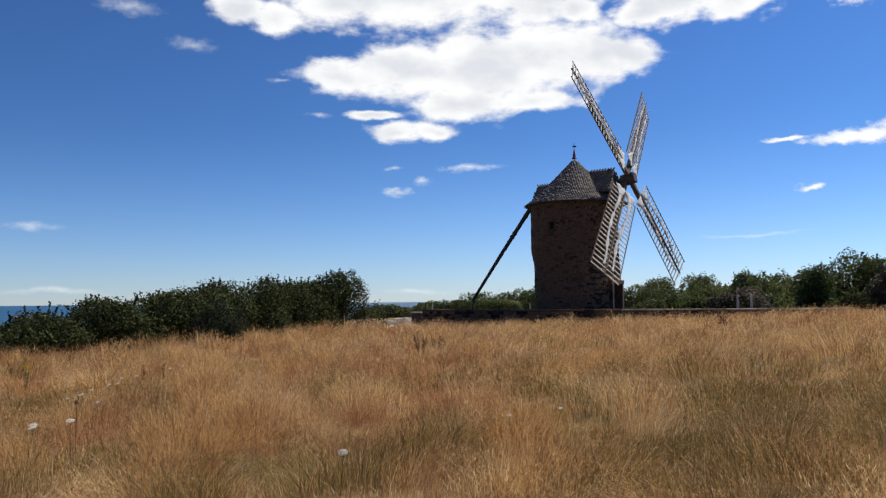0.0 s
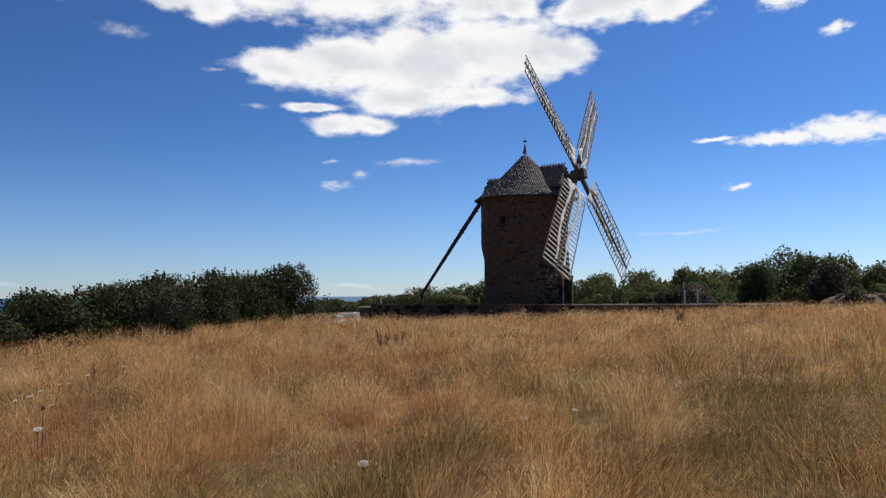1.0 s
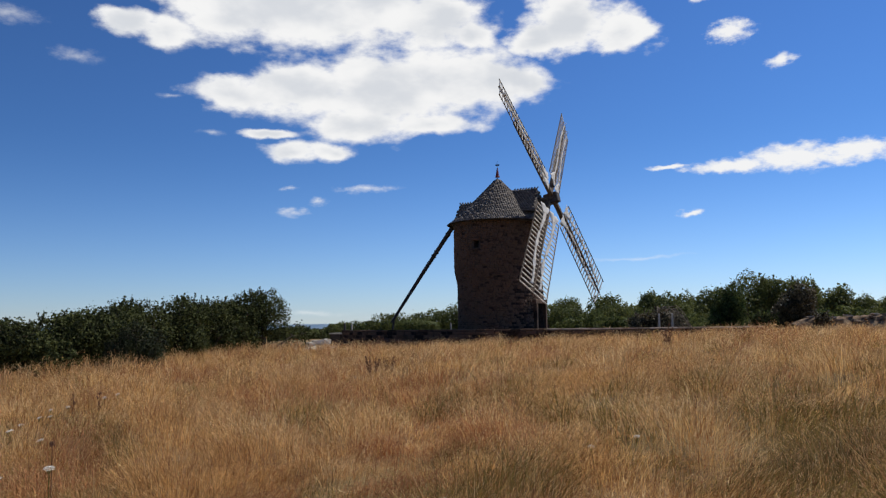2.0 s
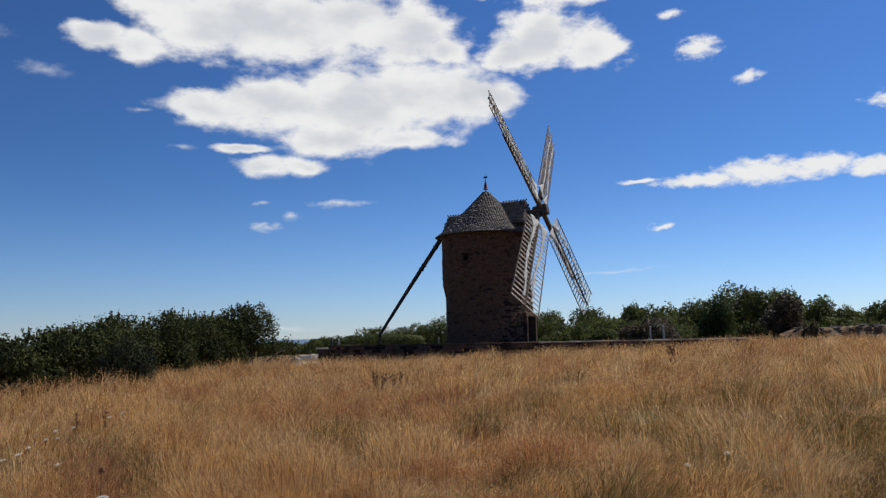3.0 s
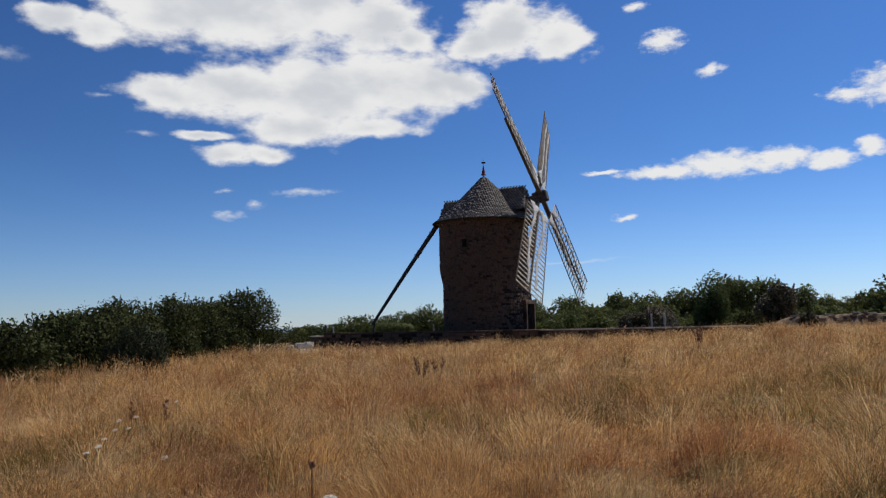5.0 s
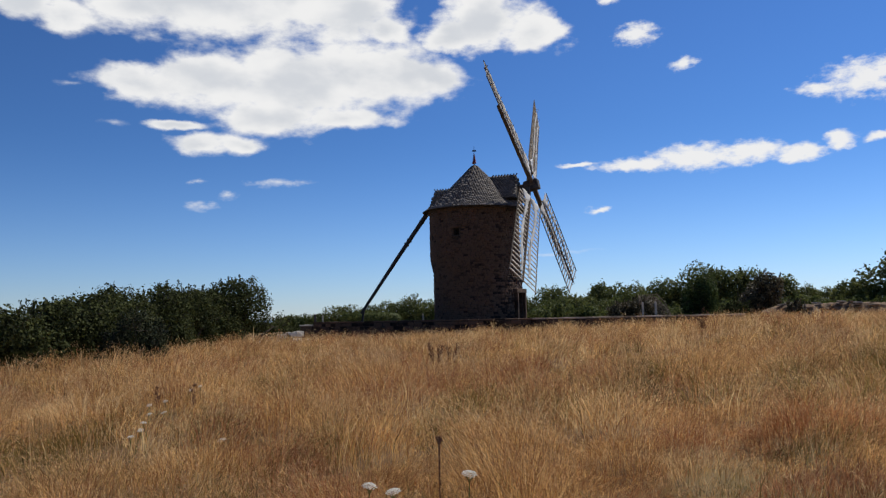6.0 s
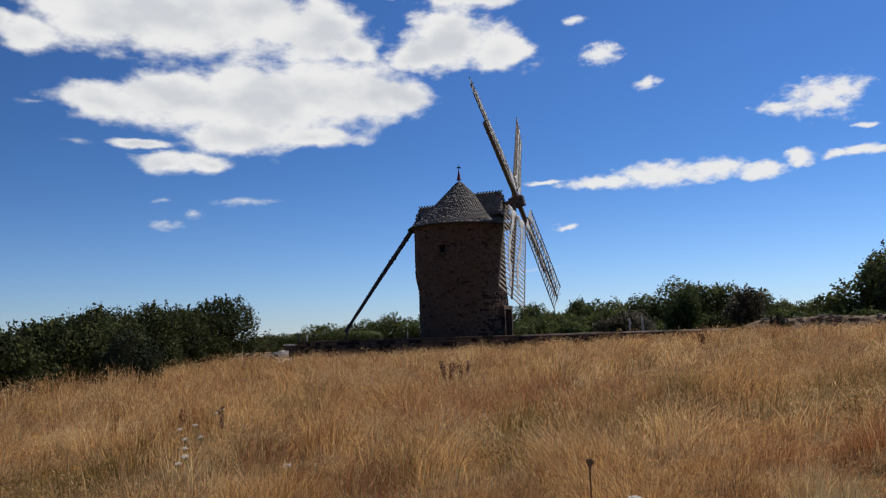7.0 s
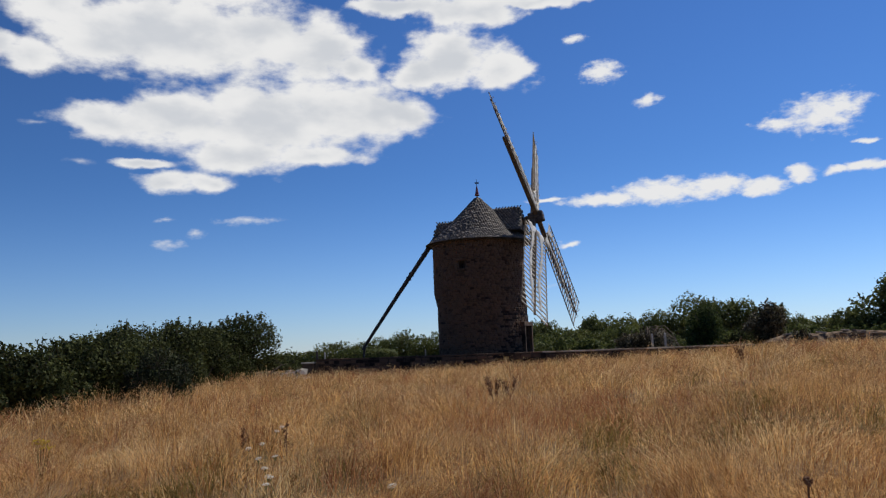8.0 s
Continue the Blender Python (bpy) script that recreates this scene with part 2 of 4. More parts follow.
def part(name, bm, material, parent=None, label=""):
    me = bpy.data.meshes.new(name)
    bmesh.ops.recalc_face_normals(bm, faces=bm.faces)
    bm.to_mesh(me)
    bm.free()
    me.materials.append(material)
    ob = new(name, me)
    if parent:
        ob.parent = parent
    if label:
        ob["label"] = label
    return ob


def beam(bm, a, b, w, h, up=(0, 0, 1), taper=1.0, bevel=0.0):
    """A squared timber from a to b, w wide and h deep."""
    a, b = Vector(a), Vector(b)
    d = (b - a).normalized()
    side = d.cross(Vector(up))
    side = side.normalized() if side.length > 1e-4 else d.orthogonal().normalized()
    top = side.cross(d).normalized()
    vs = []
    for p, k in ((a, 1.0), (b, taper)):
        for sx, sy in ((-1, -1), (1, -1), (1, 1), (-1, 1)):
            vs.append(bm.verts.new(p + side * (sx * w * k / 2) + top * (sy * h * k / 2)))
    fs = [bm.faces.new(vs[0:4]), bm.faces.new(vs[7:3:-1])]
    for i in range(4):
        j = (i + 1) % 4
        fs.append(bm.faces.new((vs[i], vs[4 + i], vs[4 + j], vs[j])))
    if bevel:
        bmesh.ops.bevel(bm, geom=list({e for f in fs for e in f.edges}), offset=bevel, segments=1, affect="EDGES")


def tube(bm, pts, radii, sides=8, cap=True):
    rings = []
    pts = [Vector(p) for p in pts]
    for i, p in enumerate(pts):
        d = (pts[min(i + 1, len(pts) - 1)] - pts[max(i - 1, 0)]).normalized()
        u = d.cross(Vector((0.31, 0.95, 0.05))).normalized()
        v = d.cross(u)
        rings.append([bm.verts.new(p + radii[i] * (math.cos(a) * u + math.sin(a) * v)) for a in (2 * math.pi * k / sides for k in range(sides))])
    for r, s in zip(rings, rings[1:]):
        for k in range(sides):
            bm.faces.new((r[k], r[(k + 1) % sides], s[(k + 1) % sides], s[k]))
    if cap:
        bm.faces.new(rings[0][::-1])
        bm.faces.new(rings[-1])


def empty(name, loc, label, category, group="", rz=0.0):
    ob = new(name)
    ob.empty_display_size = 0.2
    ob.location = loc
    ob.rotation_euler[2] = rz
    return tagged(ob, label, category, group)


# ---- ground ----
GRASS_HIGH = 0.33


def ground_z(x, y):
    """Height of the soil; works on numbers and arrays."""
    x, y = np.asarray(x, float), np.asarray(y, float)
    cx, cy = np.clip(x, -16, 26), np.clip(y, -52, 6) + 30
    z = -0.6586 + 0.03809 * cx + 0.01507 * cy + 0.00144 * cx * cx - 0.0009 * cx * cy - 0.00028 * cy * cy - GRASS_HIGH
    z = z + 0.07 * np.sin(0.55 * x + 1.3) * np.sin(0.47 * y) + 0.04 * np.sin(1.3 * x + 0.7 * y)
    z = z - 0.085 * np.clip(x - 11, 0, 12)
    z = z - 0.25 * np.exp(-((x + 10.2) ** 2 + (y + 5.5) ** 2 / 2) / 7)
    near_wall = np.clip((y + 15) / 9, 0, 1) * np.clip((14 - x) / 4, 0, 1) * np.clip((x + 11) / 3, 0, 1)
    z = z - 0.2 * near_wall * near_wall * (3 - 2 * near_wall)
    west = np.clip(-x - 14, 0, None)
    z = z - 0.10 * west * np.exp(-west / 60) - np.clip(np.hypot(x, y) - 40, 0, 300) * 0.052 * np.clip((y + 120) / 60, 0, 1)
    return np.maximum(z, -14.5)


def make_ground():
    radii = np.concatenate([np.linspace(0.0, 52, 75), np.geomspace(54, 4900, 30)])
    turns = np.linspace(0, 2 * np.pi, 145)[:-1]
    r, a = np.meshgrid(radii, turns, indexing="ij")
    x, y = r * np.cos(a), r * np.sin(a) - 24
    v = np.stack([x, y, ground_z(x, y)], -1).reshape(-1, 3)
    n = len(turns)
    i, j = np.meshgrid(np.arange(len(radii) - 1), np.arange(n), indexing="ij")
    f = np.stack([i * n + j, (i + 1) * n + j, (i + 1) * n + (j + 1) % n, i * n + (j + 1) % n], -1).reshape(-1, 4)
    ob = new("ground", mesh_from_arrays("ground", v, [f], SOIL, True))
    return tagged(ob, "dry sloping meadow soil under bleached summer grass", "ground", kind="structure")


make_ground()
bm = bmesh.new()
bmesh.ops.create_circle(bm, cap_ends=True, radius=4950, segments=96, matrix=Matrix.Translation((0, -44, -11.7)))
tagged(part("water", bm, SEA), "calm deep blue sea reaching the horizon", "sea", kind="structure")




def islet(x, y, length, high, seed):
    """A low dark rock ridge in the sea."""
    rng = random.Random(seed)
    bm = bmesh.new()
    bmesh.ops.create_uvsphere(bm, u_segments=28, v_segments=10, radius=1.0)
    for v in bm.verts:
        k = 1 + 0.35 * math.sin(3 * v.co.x + seed) + rng.uniform(-0.15, 0.15)
        v.co = Vector((v.co.x * length / 2, v.co.y * length / 5, v.co.z * high * k))
    ob = part("islet", bm, ROCK)
    ob.location = (x, y, -11.9)
    ob.rotation_euler[2] = radians(45)
    tagged(ob, "low dark rocky islet in the sea", "islet", "islets")


islet(-520, 520, 22, 2.2, 1)
islet(-545, 520, 10, 1.2, 2)
islet(-250, 225, 34, 2.4, 3)
islet(-235, 222, 22, 1.6, 4)

# ---- the mill ----
AXIS = radians(-19.5)                 # the sails face this way
mill = empty("windmill", (0, 0, -0.1), "round granite windmill with slate cap and furled lattice sails", "windmill")


def tower_r(z, a):
    """Outer radius of the tower at height z, towards angle a."""
    z = np.asarray(z, float)
    flare = 0.20 * np.clip((3.2 - z) / 3.3, 0, 1) * np.clip(np.cos(a) * 0.5 + 0.5, 0, 1)
    corbel = 0.17 * np.clip((z - 2.6) / 0.9, 0, 1) * np.clip(-np.cos(a), 0, 1) ** 0.5
    return 2.42 + flare + corbel


DOOR_A, DOOR_W, DOOR_H = radians(-25), 0.95, 1.45
WIN_A, WIN_Z, WIN_W, WIN_H = radians(-116.5), 4.75, 0.34, 0.46


def in_opening(a, z, grow=0.0):
    da = (a - DOOR_A + math.pi) % (2 * math.pi) - math.pi
    if abs(da) * 2.5 < DOOR_W / 2 + grow and z < DOOR_H + grow:
        return True
    da = (a - WIN_A + math.pi) % (2 * math.pi) - math.pi
    return abs(da) * 2.5 < WIN_W / 2 + grow and abs(z - WIN_Z) < WIN_H / 2 + grow


def make_tower():
    top, n, m = 6.25, 144, 63
    bm = bmesh.new()
    grid = {}
    for i in range(m + 1):
        z = top * i / m
        for k in range(n):
            a = 2 * math.pi * k / n
            for s, inset in ((0, 0.05), (1, 0.75)):
                r = float(tower_r(z, a)) - inset
                grid[i, k, s] = bm.verts.new((r * math.cos(a), r * math.sin(a), z))
    solid = {(i, k): not in_opening(2 * math.pi * (k + 0.5) / n, top * (i + 0.5) / m) for i in range(m) for k in range(n)}
    for (i, k), full in solid.items():
        k2 = (k + 1) % n
        if full:
            bm.faces.new((grid[i, k, 0], grid[i, k2, 0], grid[i + 1, k2, 0], grid[i + 1, k, 0]))
            bm.faces.new((grid[i, k2, 1], grid[i, k, 1], grid[i + 1, k, 1], grid[i + 1, k2, 1]))
            for (di, dk), (p, q) in (((0, 1), ((i, k2), (i + 1, k2))), ((0, -1), ((i, k), (i + 1, k))), ((1, 0), ((i + 1, k), (i + 1, k2))), ((-1, 0), ((i, k), (i, k2)))):
                if not solid.get((i + di, (k + dk) % n), False):
                    bm.faces.new((grid[(*p, 0)], grid[(*q, 0)], grid[(*q, 1)], grid[(*p, 1)]))
    return part("tower", bm, MORTAR, mill, "round rubble granite tower with lime joints")


tower = make_tower()


def stone_mesh(w, h, d, seed):
    """A rough stone with knocked-off corners: x along the wall, y outwards, z up."""
    rng = random.Random(seed)
    bm = bmesh.new()
    outer = []
    for sx, sz in ((-1, -1), (-0.2, -1.04), (1, -1), (1.03, 0.1), (1, 1), (0.15, 1.03), (-1, 1), (-1.03, -0.1)):
        outer.append((sx * w / 2 * rng.uniform(0.86, 1.0), sz * h / 2 * rng.uniform(0.84, 1.0)))
    back = [bm.verts.new((x, -0.06, z)) for x, z in outer]
    mid = [bm.verts.new((x, d * 0.55, z)) for x, z in outer]
    face = [bm.verts.new((x * 0.82, d * rng.uniform(0.85, 1.15), z * 0.78)) for x, z in outer]
    k = len(outer)
    for a, b in ((back, mid), (mid, face)):
        for i in range(k):
            bm.faces.new((a[i], a[(i + 1) % k], b[(i + 1) % k], b[i]))
    bm.faces.new(face)
    bmesh.ops.recalc_face_normals(bm, faces=bm.faces)
    me = bpy.data.meshes.new("stone")
    bm.to_mesh(me)
    bm.free()
    me.materials.append(STONE)
    return me


def joined(name, pieces, material, parent=None, label=""):
    """Many placed copies of small meshes as one mesh. pieces: (mesh, matrix)."""
    cache, verts, by_size, base = {}, [], {}, 0
    for me, m in pieces:
        if me not in cache:
            co = np.empty(len(me.vertices) * 3)
            me.vertices.foreach_get("co", co)
            cache[me] = (co.reshape(-1, 3), [tuple(p.vertices) for p in me.polygons])
        co, polys = cache[me]
        mat = np.array(m)
        verts.append(co @ mat[:3, :3].T + mat[:3, 3])
        for p in polys:
            by_size.setdefault(len(p), []).append([base + i for i in p])
        base += len(co)
    ob = new(name, mesh_from_arrays(name, np.concatenate(verts), [np.array(f) for f in by_size.values()], material))
    if parent:
        ob.parent = parent
    if label:
        ob["label"] = label
    return ob


CAP_EAVE, CAP_TOP = 6.12, 8.8        # heights above the terrace


def cap_r(z):
    k = (CAP_TOP - z) / (CAP_TOP - CAP_EAVE)
    return 2.62 * k + 0.20 * k ** 5 + 0.03


def make_cone():
    bm = bmesh.new()
    prof = [(cap_r(CAP_EAVE + (CAP_TOP - CAP_EAVE) * i / 14) - 0.03, CAP_EAVE + (CAP_TOP - CAP_EAVE) * i / 14) for i in range(15)]
    prof = [(2.3, CAP_EAVE - 0.02), (2.3, CAP_EAVE + 0.02)] + prof[:]
    n = 64
    rings = [[bm.verts.new((r * math.cos(2 * math.pi * k / n), r * math.sin(2 * math.pi * k / n), z)) for k in range(n)] for r, z in prof]
    for p, q in zip(rings, rings[1:]):
        for k in range(n):
            bm.faces.new((p[k], p[(k + 1) % n], q[(k + 1) % n], q[k]))
    bm.faces.new(rings[-1])
    return part("roof_boarding", bm, OAK_DARK, mill, "dark boarding under the slates")


def slate_mesh(w, h, t=0.02):
    bm = bmesh.new()
    pts = [(-w / 2, 0), (w / 2, 0), (w / 2, h * 0.97), (w * 0.25, h), (-w * 0.28, h * 0.985), (-w / 2, h * 0.96)]
    lo = [bm.verts.new((x, y, 0)) for x, y in pts]
    hi = [bm.verts.new((x, y, t)) for x, y in pts]
    bm.faces.new(hi)
    for i in range(6):
        j = (i + 1) % 6
        bm.faces.new((lo[i], lo[j], hi[j], hi[i]))
    bmesh.ops.recalc_face_normals(bm, faces=bm.faces)
    me = bpy.data.meshes.new("slate")
    bm.to_mesh(me)
    bm.free()
    me.materials.append(SLATE)
    return me


SLATES = [slate_mesh(0.150 + 0.006 * i, 0.19 + 0.008 * (i % 2), 0.010) for i in range(4)]


def frame_at(p, down, out):
    """A pose whose y runs down the slope and z outwards."""
    y = Vector(down).normalized()
    z = (Vector(out) - y * Vector(out).dot(y)).normalized()
    x = y.cross(z)
    m = Matrix((x, y, z)).transposed().to_4x4()
    m.translation = p
    return m


def make_cone_slates():
    rng, pieces = random.Random(3), []
    rows = 38
    for i in range(rows):
        z = CAP_EAVE - 0.03 + (CAP_TOP - CAP_EAVE - 0.1) * (i + 1) / rows
        r, r2 = cap_r(z), cap_r(z - 0.1)
        n = max(7, int(2 * math.pi * r / 0.125))
        for k in range(n):
            a = 2 * math.pi * (k + 0.5 * (i % 2) + rng.uniform(-0.05, 0.05)) / n
            c, s = math.cos(a), math.sin(a)
            down = Vector((c * (r2 - r), s * (r2 - r), -0.1))
            out = Vector((c * 0.1, s * 0.1, r2 - r))
            m = frame_at(Vector((c * r, s * r, z)), down, out) @ pose(0, 0, rng.uniform(0.004, 0.012), 1.6 + rng.uniform(-0.3, 0.3), rng.uniform(-0.5, 0.5), rng.uniform(-0.7, 0.7)) @ Matrix.Diagonal((2 * math.pi * r / n / 0.156, 1, 1, 1))
            pieces.append((rng.choice(SLATES), m))
    return pieces


def make_dormer(cap, ridge_z, reach, half, eave_z, lean, name, ridge_name):
    """A gabled dormer towards local +x (reach > 0) or -x; its ridge runs level from the cone to reach."""
    sgn = 1 if reach > 0 else -1
    bm = bmesh.new()
    inner = [(0.9 * sgn, 0, ridge_z), (0.9 * sgn, -half, eave_z), (0.9 * sgn, half, eave_z)]
    outer = [(reach - lean * sgn, 0, ridge_z), (reach, -half, eave_z), (reach, half, eave_z)]
    vi, vo = [bm.verts.new(p) for p in inner], [bm.verts.new(p) for p in outer]
    bm.faces.new((vi[0], vi[1], vo[1], vo[0]))
    bm.faces.new((vi[0], vo[0], vo[2], vi[2]))
    bm.faces.new(vo)
    bm.faces.new((vi[1], vi[2], vo[2], vo[1]))
    bm.faces.new(vi)
    dormer = part(name, bm, OAK_DARK, mill, "slate-hung gabled dormer of the cap")
    dormer.rotation_euler[2] = AXIS
    rng, pieces = random.Random(int(ridge_z * 10)), []
    for side in (-1, 1):
        down = Vector((0, side * half, eave_z - ridge_z))
        length = down.length
        out = Vector((0, side * (ridge_z - eave_z), half))
        for i in range(int(length / 0.12)):
            for k in range(int((abs(reach) - 0.9) / 0.165) + 1):
                x = (0.95 + 0.165 * (k + 0.5 * (i % 2))) * sgn
                p = Vector((x, 0, ridge_z)) + down * (i * 0.12 / length)
                if abs(x) > abs(reach) - lean * (1 - i * 0.12 / length) + 0.03:
                    continue
                pieces.append((rng.choice(SLATES), frame_at(p, down, out) @ pose(0, 0, 0.012, 3.5, rng.uniform(-2, 2), rng.uniform(-3, 3))))
    for k in range(int(half * 2 / 0.16)):
        for i in range(int((ridge_z - eave_z) / 0.12)):
            y, z = -half + 0.16 * (k + 0.5 + 0.5 * (i % 2)), ridge_z - 0.04 - i * 0.12
            if abs(y) < half * (ridge_z - z) / (ridge_z - eave_z) - 0.02 and not (abs(y) < 0.3 and abs(z - 7.25) < 0.32):
                x = reach - lean * sgn * (z - eave_z) / (ridge_z - eave_z)
                pieces.append((rng.choice(SLATES), frame_at((x, y, z), (lean * sgn, 0, -(ridge_z - eave_z)), (sgn, 0, 0)) @ pose(0, 0, 0.012, 3.5, rng.uniform(-2, 2), 0)))
    cover = joined("slates", pieces, SLATE, dormer, "small weathered slates")
    tagged(cover, kind="stuff")
    bm = bmesh.new()
    x = abs(reach) - lean + 0.02
    while x > 1.0 and cap_r(ridge_z) - 0.1 < x:
        beam(bm, ((x - 0.02) * sgn, 0, ridge_z - 0.02), ((x + 0.05) * sgn, 0, ridge_z + 0.085), 0.045, 0.06)
        x -= 0.17
    part(ridge_name, bm, LEAD, dormer, "toothed slate ridge crest")
    return dormer


make_cone()
tagged(joined("slates", make_cone_slates(), SLATE, mill, "small weathered grey slates laid in courses"), kind="stuff")
bpy.data.objects["slates"].rotation_euler[2] = AXIS
make_dormer(mill, 7.98, 2.62, 1.25, 6.55, 0.22, "front_dormer", "ridge_crest")
make_dormer(mill, 7.45, -2.5, 0.7, 6.3, 0.12, "rear_dormer", "ridge_crest")

bm = bmesh.new()                       # timber ring under the eaves
for k in range(48):
    a, b = 2 * math.pi * k / 48, 2 * math.pi * (k + 1) / 48
    beam(bm, (2.6 * math.cos(a), 2.6 * math.sin(a), 6.08), (2.6 * math.cos(b), 2.6 * math.sin(b), 6.08), 0.18, 0.12)
part("cap_ring", bm, OAK_DARK, mill, "dark timber curb under the eaves")

bm = bmesh.new()
bmesh.ops.create_cone(bm, cap_ends=True, segments=14, radius1=0.12, radius2=0.025, depth=0.55, matrix=Matrix.Translation((0, 0, 9.1)))
bmesh.ops.create_uvsphere(bm, u_segments=12, v_segments=8, radius=0.09, matrix=Matrix.Translation((0, 0, 8.86)) @ Matrix.Diagonal((1.6, 1.6, 0.6, 1)))
finial = part("finial", bm, RED, mill, "red painted cone finial")
bm = bmesh.new()
tube(bm, [(0, 0, 9.3), (0, 0, 9.78)], [0.014, 0.01], 6)
beam(bm, (-0.1, 0, 9.55), (0.12, 0.02, 9.55), 0.012, 0.09)
beam(bm, (0, -0.08, 9.66), (0, 0.08, 9.66), 0.015, 0.015)
part("weather_vane", bm, IRON, finial, "small iron vane")

# sails: shaft, two crossing stocks, four lattices with furled cloth
TILT, LENGTH, PHI = radians(12), 7.9, radians(44.5)
HUB = Vector((3.2, 0, 7.3))
U0 = Vector((math.cos(TILT), 0, math.sin(TILT)))
V0 = Vector((0, 1, 0))
W0 = U0.cross(V0)


def on_mill(ob):
    ob.rotation_euler[2] = AXIS
    return ob


bm = bmesh.new()
tube(bm, [HUB - U0 * 3.0, HUB - U0 * 0.35, HUB - U0 * 0.3, HUB + U0 * 0.34], [0.2, 0.22, 0.3, 0.27], 12)
on_mill(part("windshaft", bm, OAK, mill, "dark oak windshaft"))
bm = bmesh.new()
beam(bm, HUB - U0 * 0.32, HUB + U0 * 0.48, 0.54, 0.58, W0, bevel=0.05)
on_mill(part("poll_end", bm, OAK_DARK, mill, "squared block holding the crossed stocks"))


def make_sails():
    for i, turn in enumerate((PHI, PHI - math.pi / 2, PHI + math.pi, PHI + math.pi / 2)):
        e = (-math.sin(turn)) * V0 + math.cos(turn) * W0
        q = U0.cross(e)
        # lengths and weather angles set arm by arm to match the camera's view
        reach = LENGTH if i % 2 else LENGTH * 0.935
        fitted_weather = (8, 10, 13, 17)[i]
        if e.z < 0:                     # lower arms lean back a little, arm 1 forward, to fit the camera's view
            e = (e - U0 * 0.035).normalized()
        elif i == 1:
            e = (e + U0 * 0.028).normalized()
        off = U0 * (-0.10 if i % 2 else 0.15)
        o = HUB + off

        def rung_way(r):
            w = radians(fitted_weather * (0.75 + 0.35 * r / LENGTH))
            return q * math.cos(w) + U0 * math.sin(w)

        sail = on_mill(new("sail"))
        sail.parent = mill
        sail["label"] = "lattice sail with white cloth furled along its stock"
        bm = bmesh.new()
        beam(bm, o, o + e * 5.2, 0.26, 0.24, U0, 0.72, bevel=0.015)
        part("stock", bm, OAK, sail, "heavy oak stock")
        bm = bmesh.new()
        beam(bm, o + U0 * 0.14 + e * 1.2, o + U0 * 0.14 + e * reach, 0.13, 0.12, U0, 0.7)
        part("whip", bm, OAK, sail)
        o2 = o + U0 * 0.14
        count, first = 20, 1.45
        rungs = [first + (reach - 0.12 - first) * k / (count - 1) for k in range(count)]
        half = 0.98
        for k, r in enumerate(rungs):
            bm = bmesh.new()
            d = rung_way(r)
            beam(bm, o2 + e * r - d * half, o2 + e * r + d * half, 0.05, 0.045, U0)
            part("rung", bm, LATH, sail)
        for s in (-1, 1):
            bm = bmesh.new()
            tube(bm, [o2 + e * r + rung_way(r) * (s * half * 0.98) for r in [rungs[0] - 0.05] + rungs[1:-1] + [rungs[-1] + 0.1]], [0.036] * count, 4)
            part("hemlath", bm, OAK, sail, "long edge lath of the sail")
        rng = random.Random(40 + i)
        for s in (-1, 1):
            steps, cols = 60, 7
            verts, faces = [], []
            for k in range(steps + 1):
                t = k / steps
                r = 1.15 + (reach * 0.93 - 1.15) * t
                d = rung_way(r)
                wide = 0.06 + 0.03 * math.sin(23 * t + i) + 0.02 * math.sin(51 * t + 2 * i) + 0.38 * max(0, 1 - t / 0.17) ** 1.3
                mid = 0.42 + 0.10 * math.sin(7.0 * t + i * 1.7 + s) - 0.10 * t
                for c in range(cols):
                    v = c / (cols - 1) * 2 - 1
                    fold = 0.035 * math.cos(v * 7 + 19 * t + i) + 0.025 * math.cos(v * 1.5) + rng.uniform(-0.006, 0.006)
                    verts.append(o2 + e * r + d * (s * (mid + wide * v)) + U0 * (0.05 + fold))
            for k in range(steps):
                for c in range(cols - 1):
                    p = k * cols + c
                    faces.append((p, p + 1, p + cols + 1, p + cols))
            cloth = new("sailcloth", mesh_from_arrays("sailcloth", [tuple(v) for v in verts], [np.array(faces)], CLOTH, True))
            cloth.parent = sail
            thick = cloth.modifiers.new("thickness", "SOLIDIFY")
            thick.thickness = 0.012
            cloth["label"] = "bleached white furled sailcloth"
            for r in rungs[1::3]:
                bm = bmesh.new()
                d = rung_way(r) * s
                t = (r - 1.15) / (reach * 0.93 - 1.15)
                mid = 0.42 + 0.10 * math.sin(7.0 * t + i * 1.7 + s) - 0.10 * t
                tube(bm, [o2 + e * r + d * (mid - 0.16) + U0 * 0.02, o2 + e * (r + 0.02) + d * mid + U0 * 0.17, o2 + e * r + d * (mid + 0.16) + U0 * 0.02], [0.012] * 3, 5)
                part("tie", bm, LATH, cloth)


make_sails()

# tail pole from the rear dormer down to the ground
bm = bmesh.new()
p0, p1 = Vector((-2.72, 0, 6.42)), Vector((-7.2, 0, 0.55))
mid = p0.lerp(p1, 0.5) + Vector((0.05, 0, 0.1))
tube(bm, [p0 + Vector((1.2, 0, 1.0)), p0, mid, p1], [0.13, 0.135, 0.115, 0.085], 10)
tail = on_mill(part("tail_pole", bm, OAK_DARK, mill, "long dark tail pole for turning the cap"))
for k in (0.12, 0.3, 0.34):
    bm = bmesh.new()
    q = p0.lerp(mid, k * 2)
    d = (p1 - p0).normalized()
    tube(bm, [q, q + d * 0.09], [0.155, 0.155], 10)
    part("iron_band", bm, IRON, tail)
bm = bmesh.new()
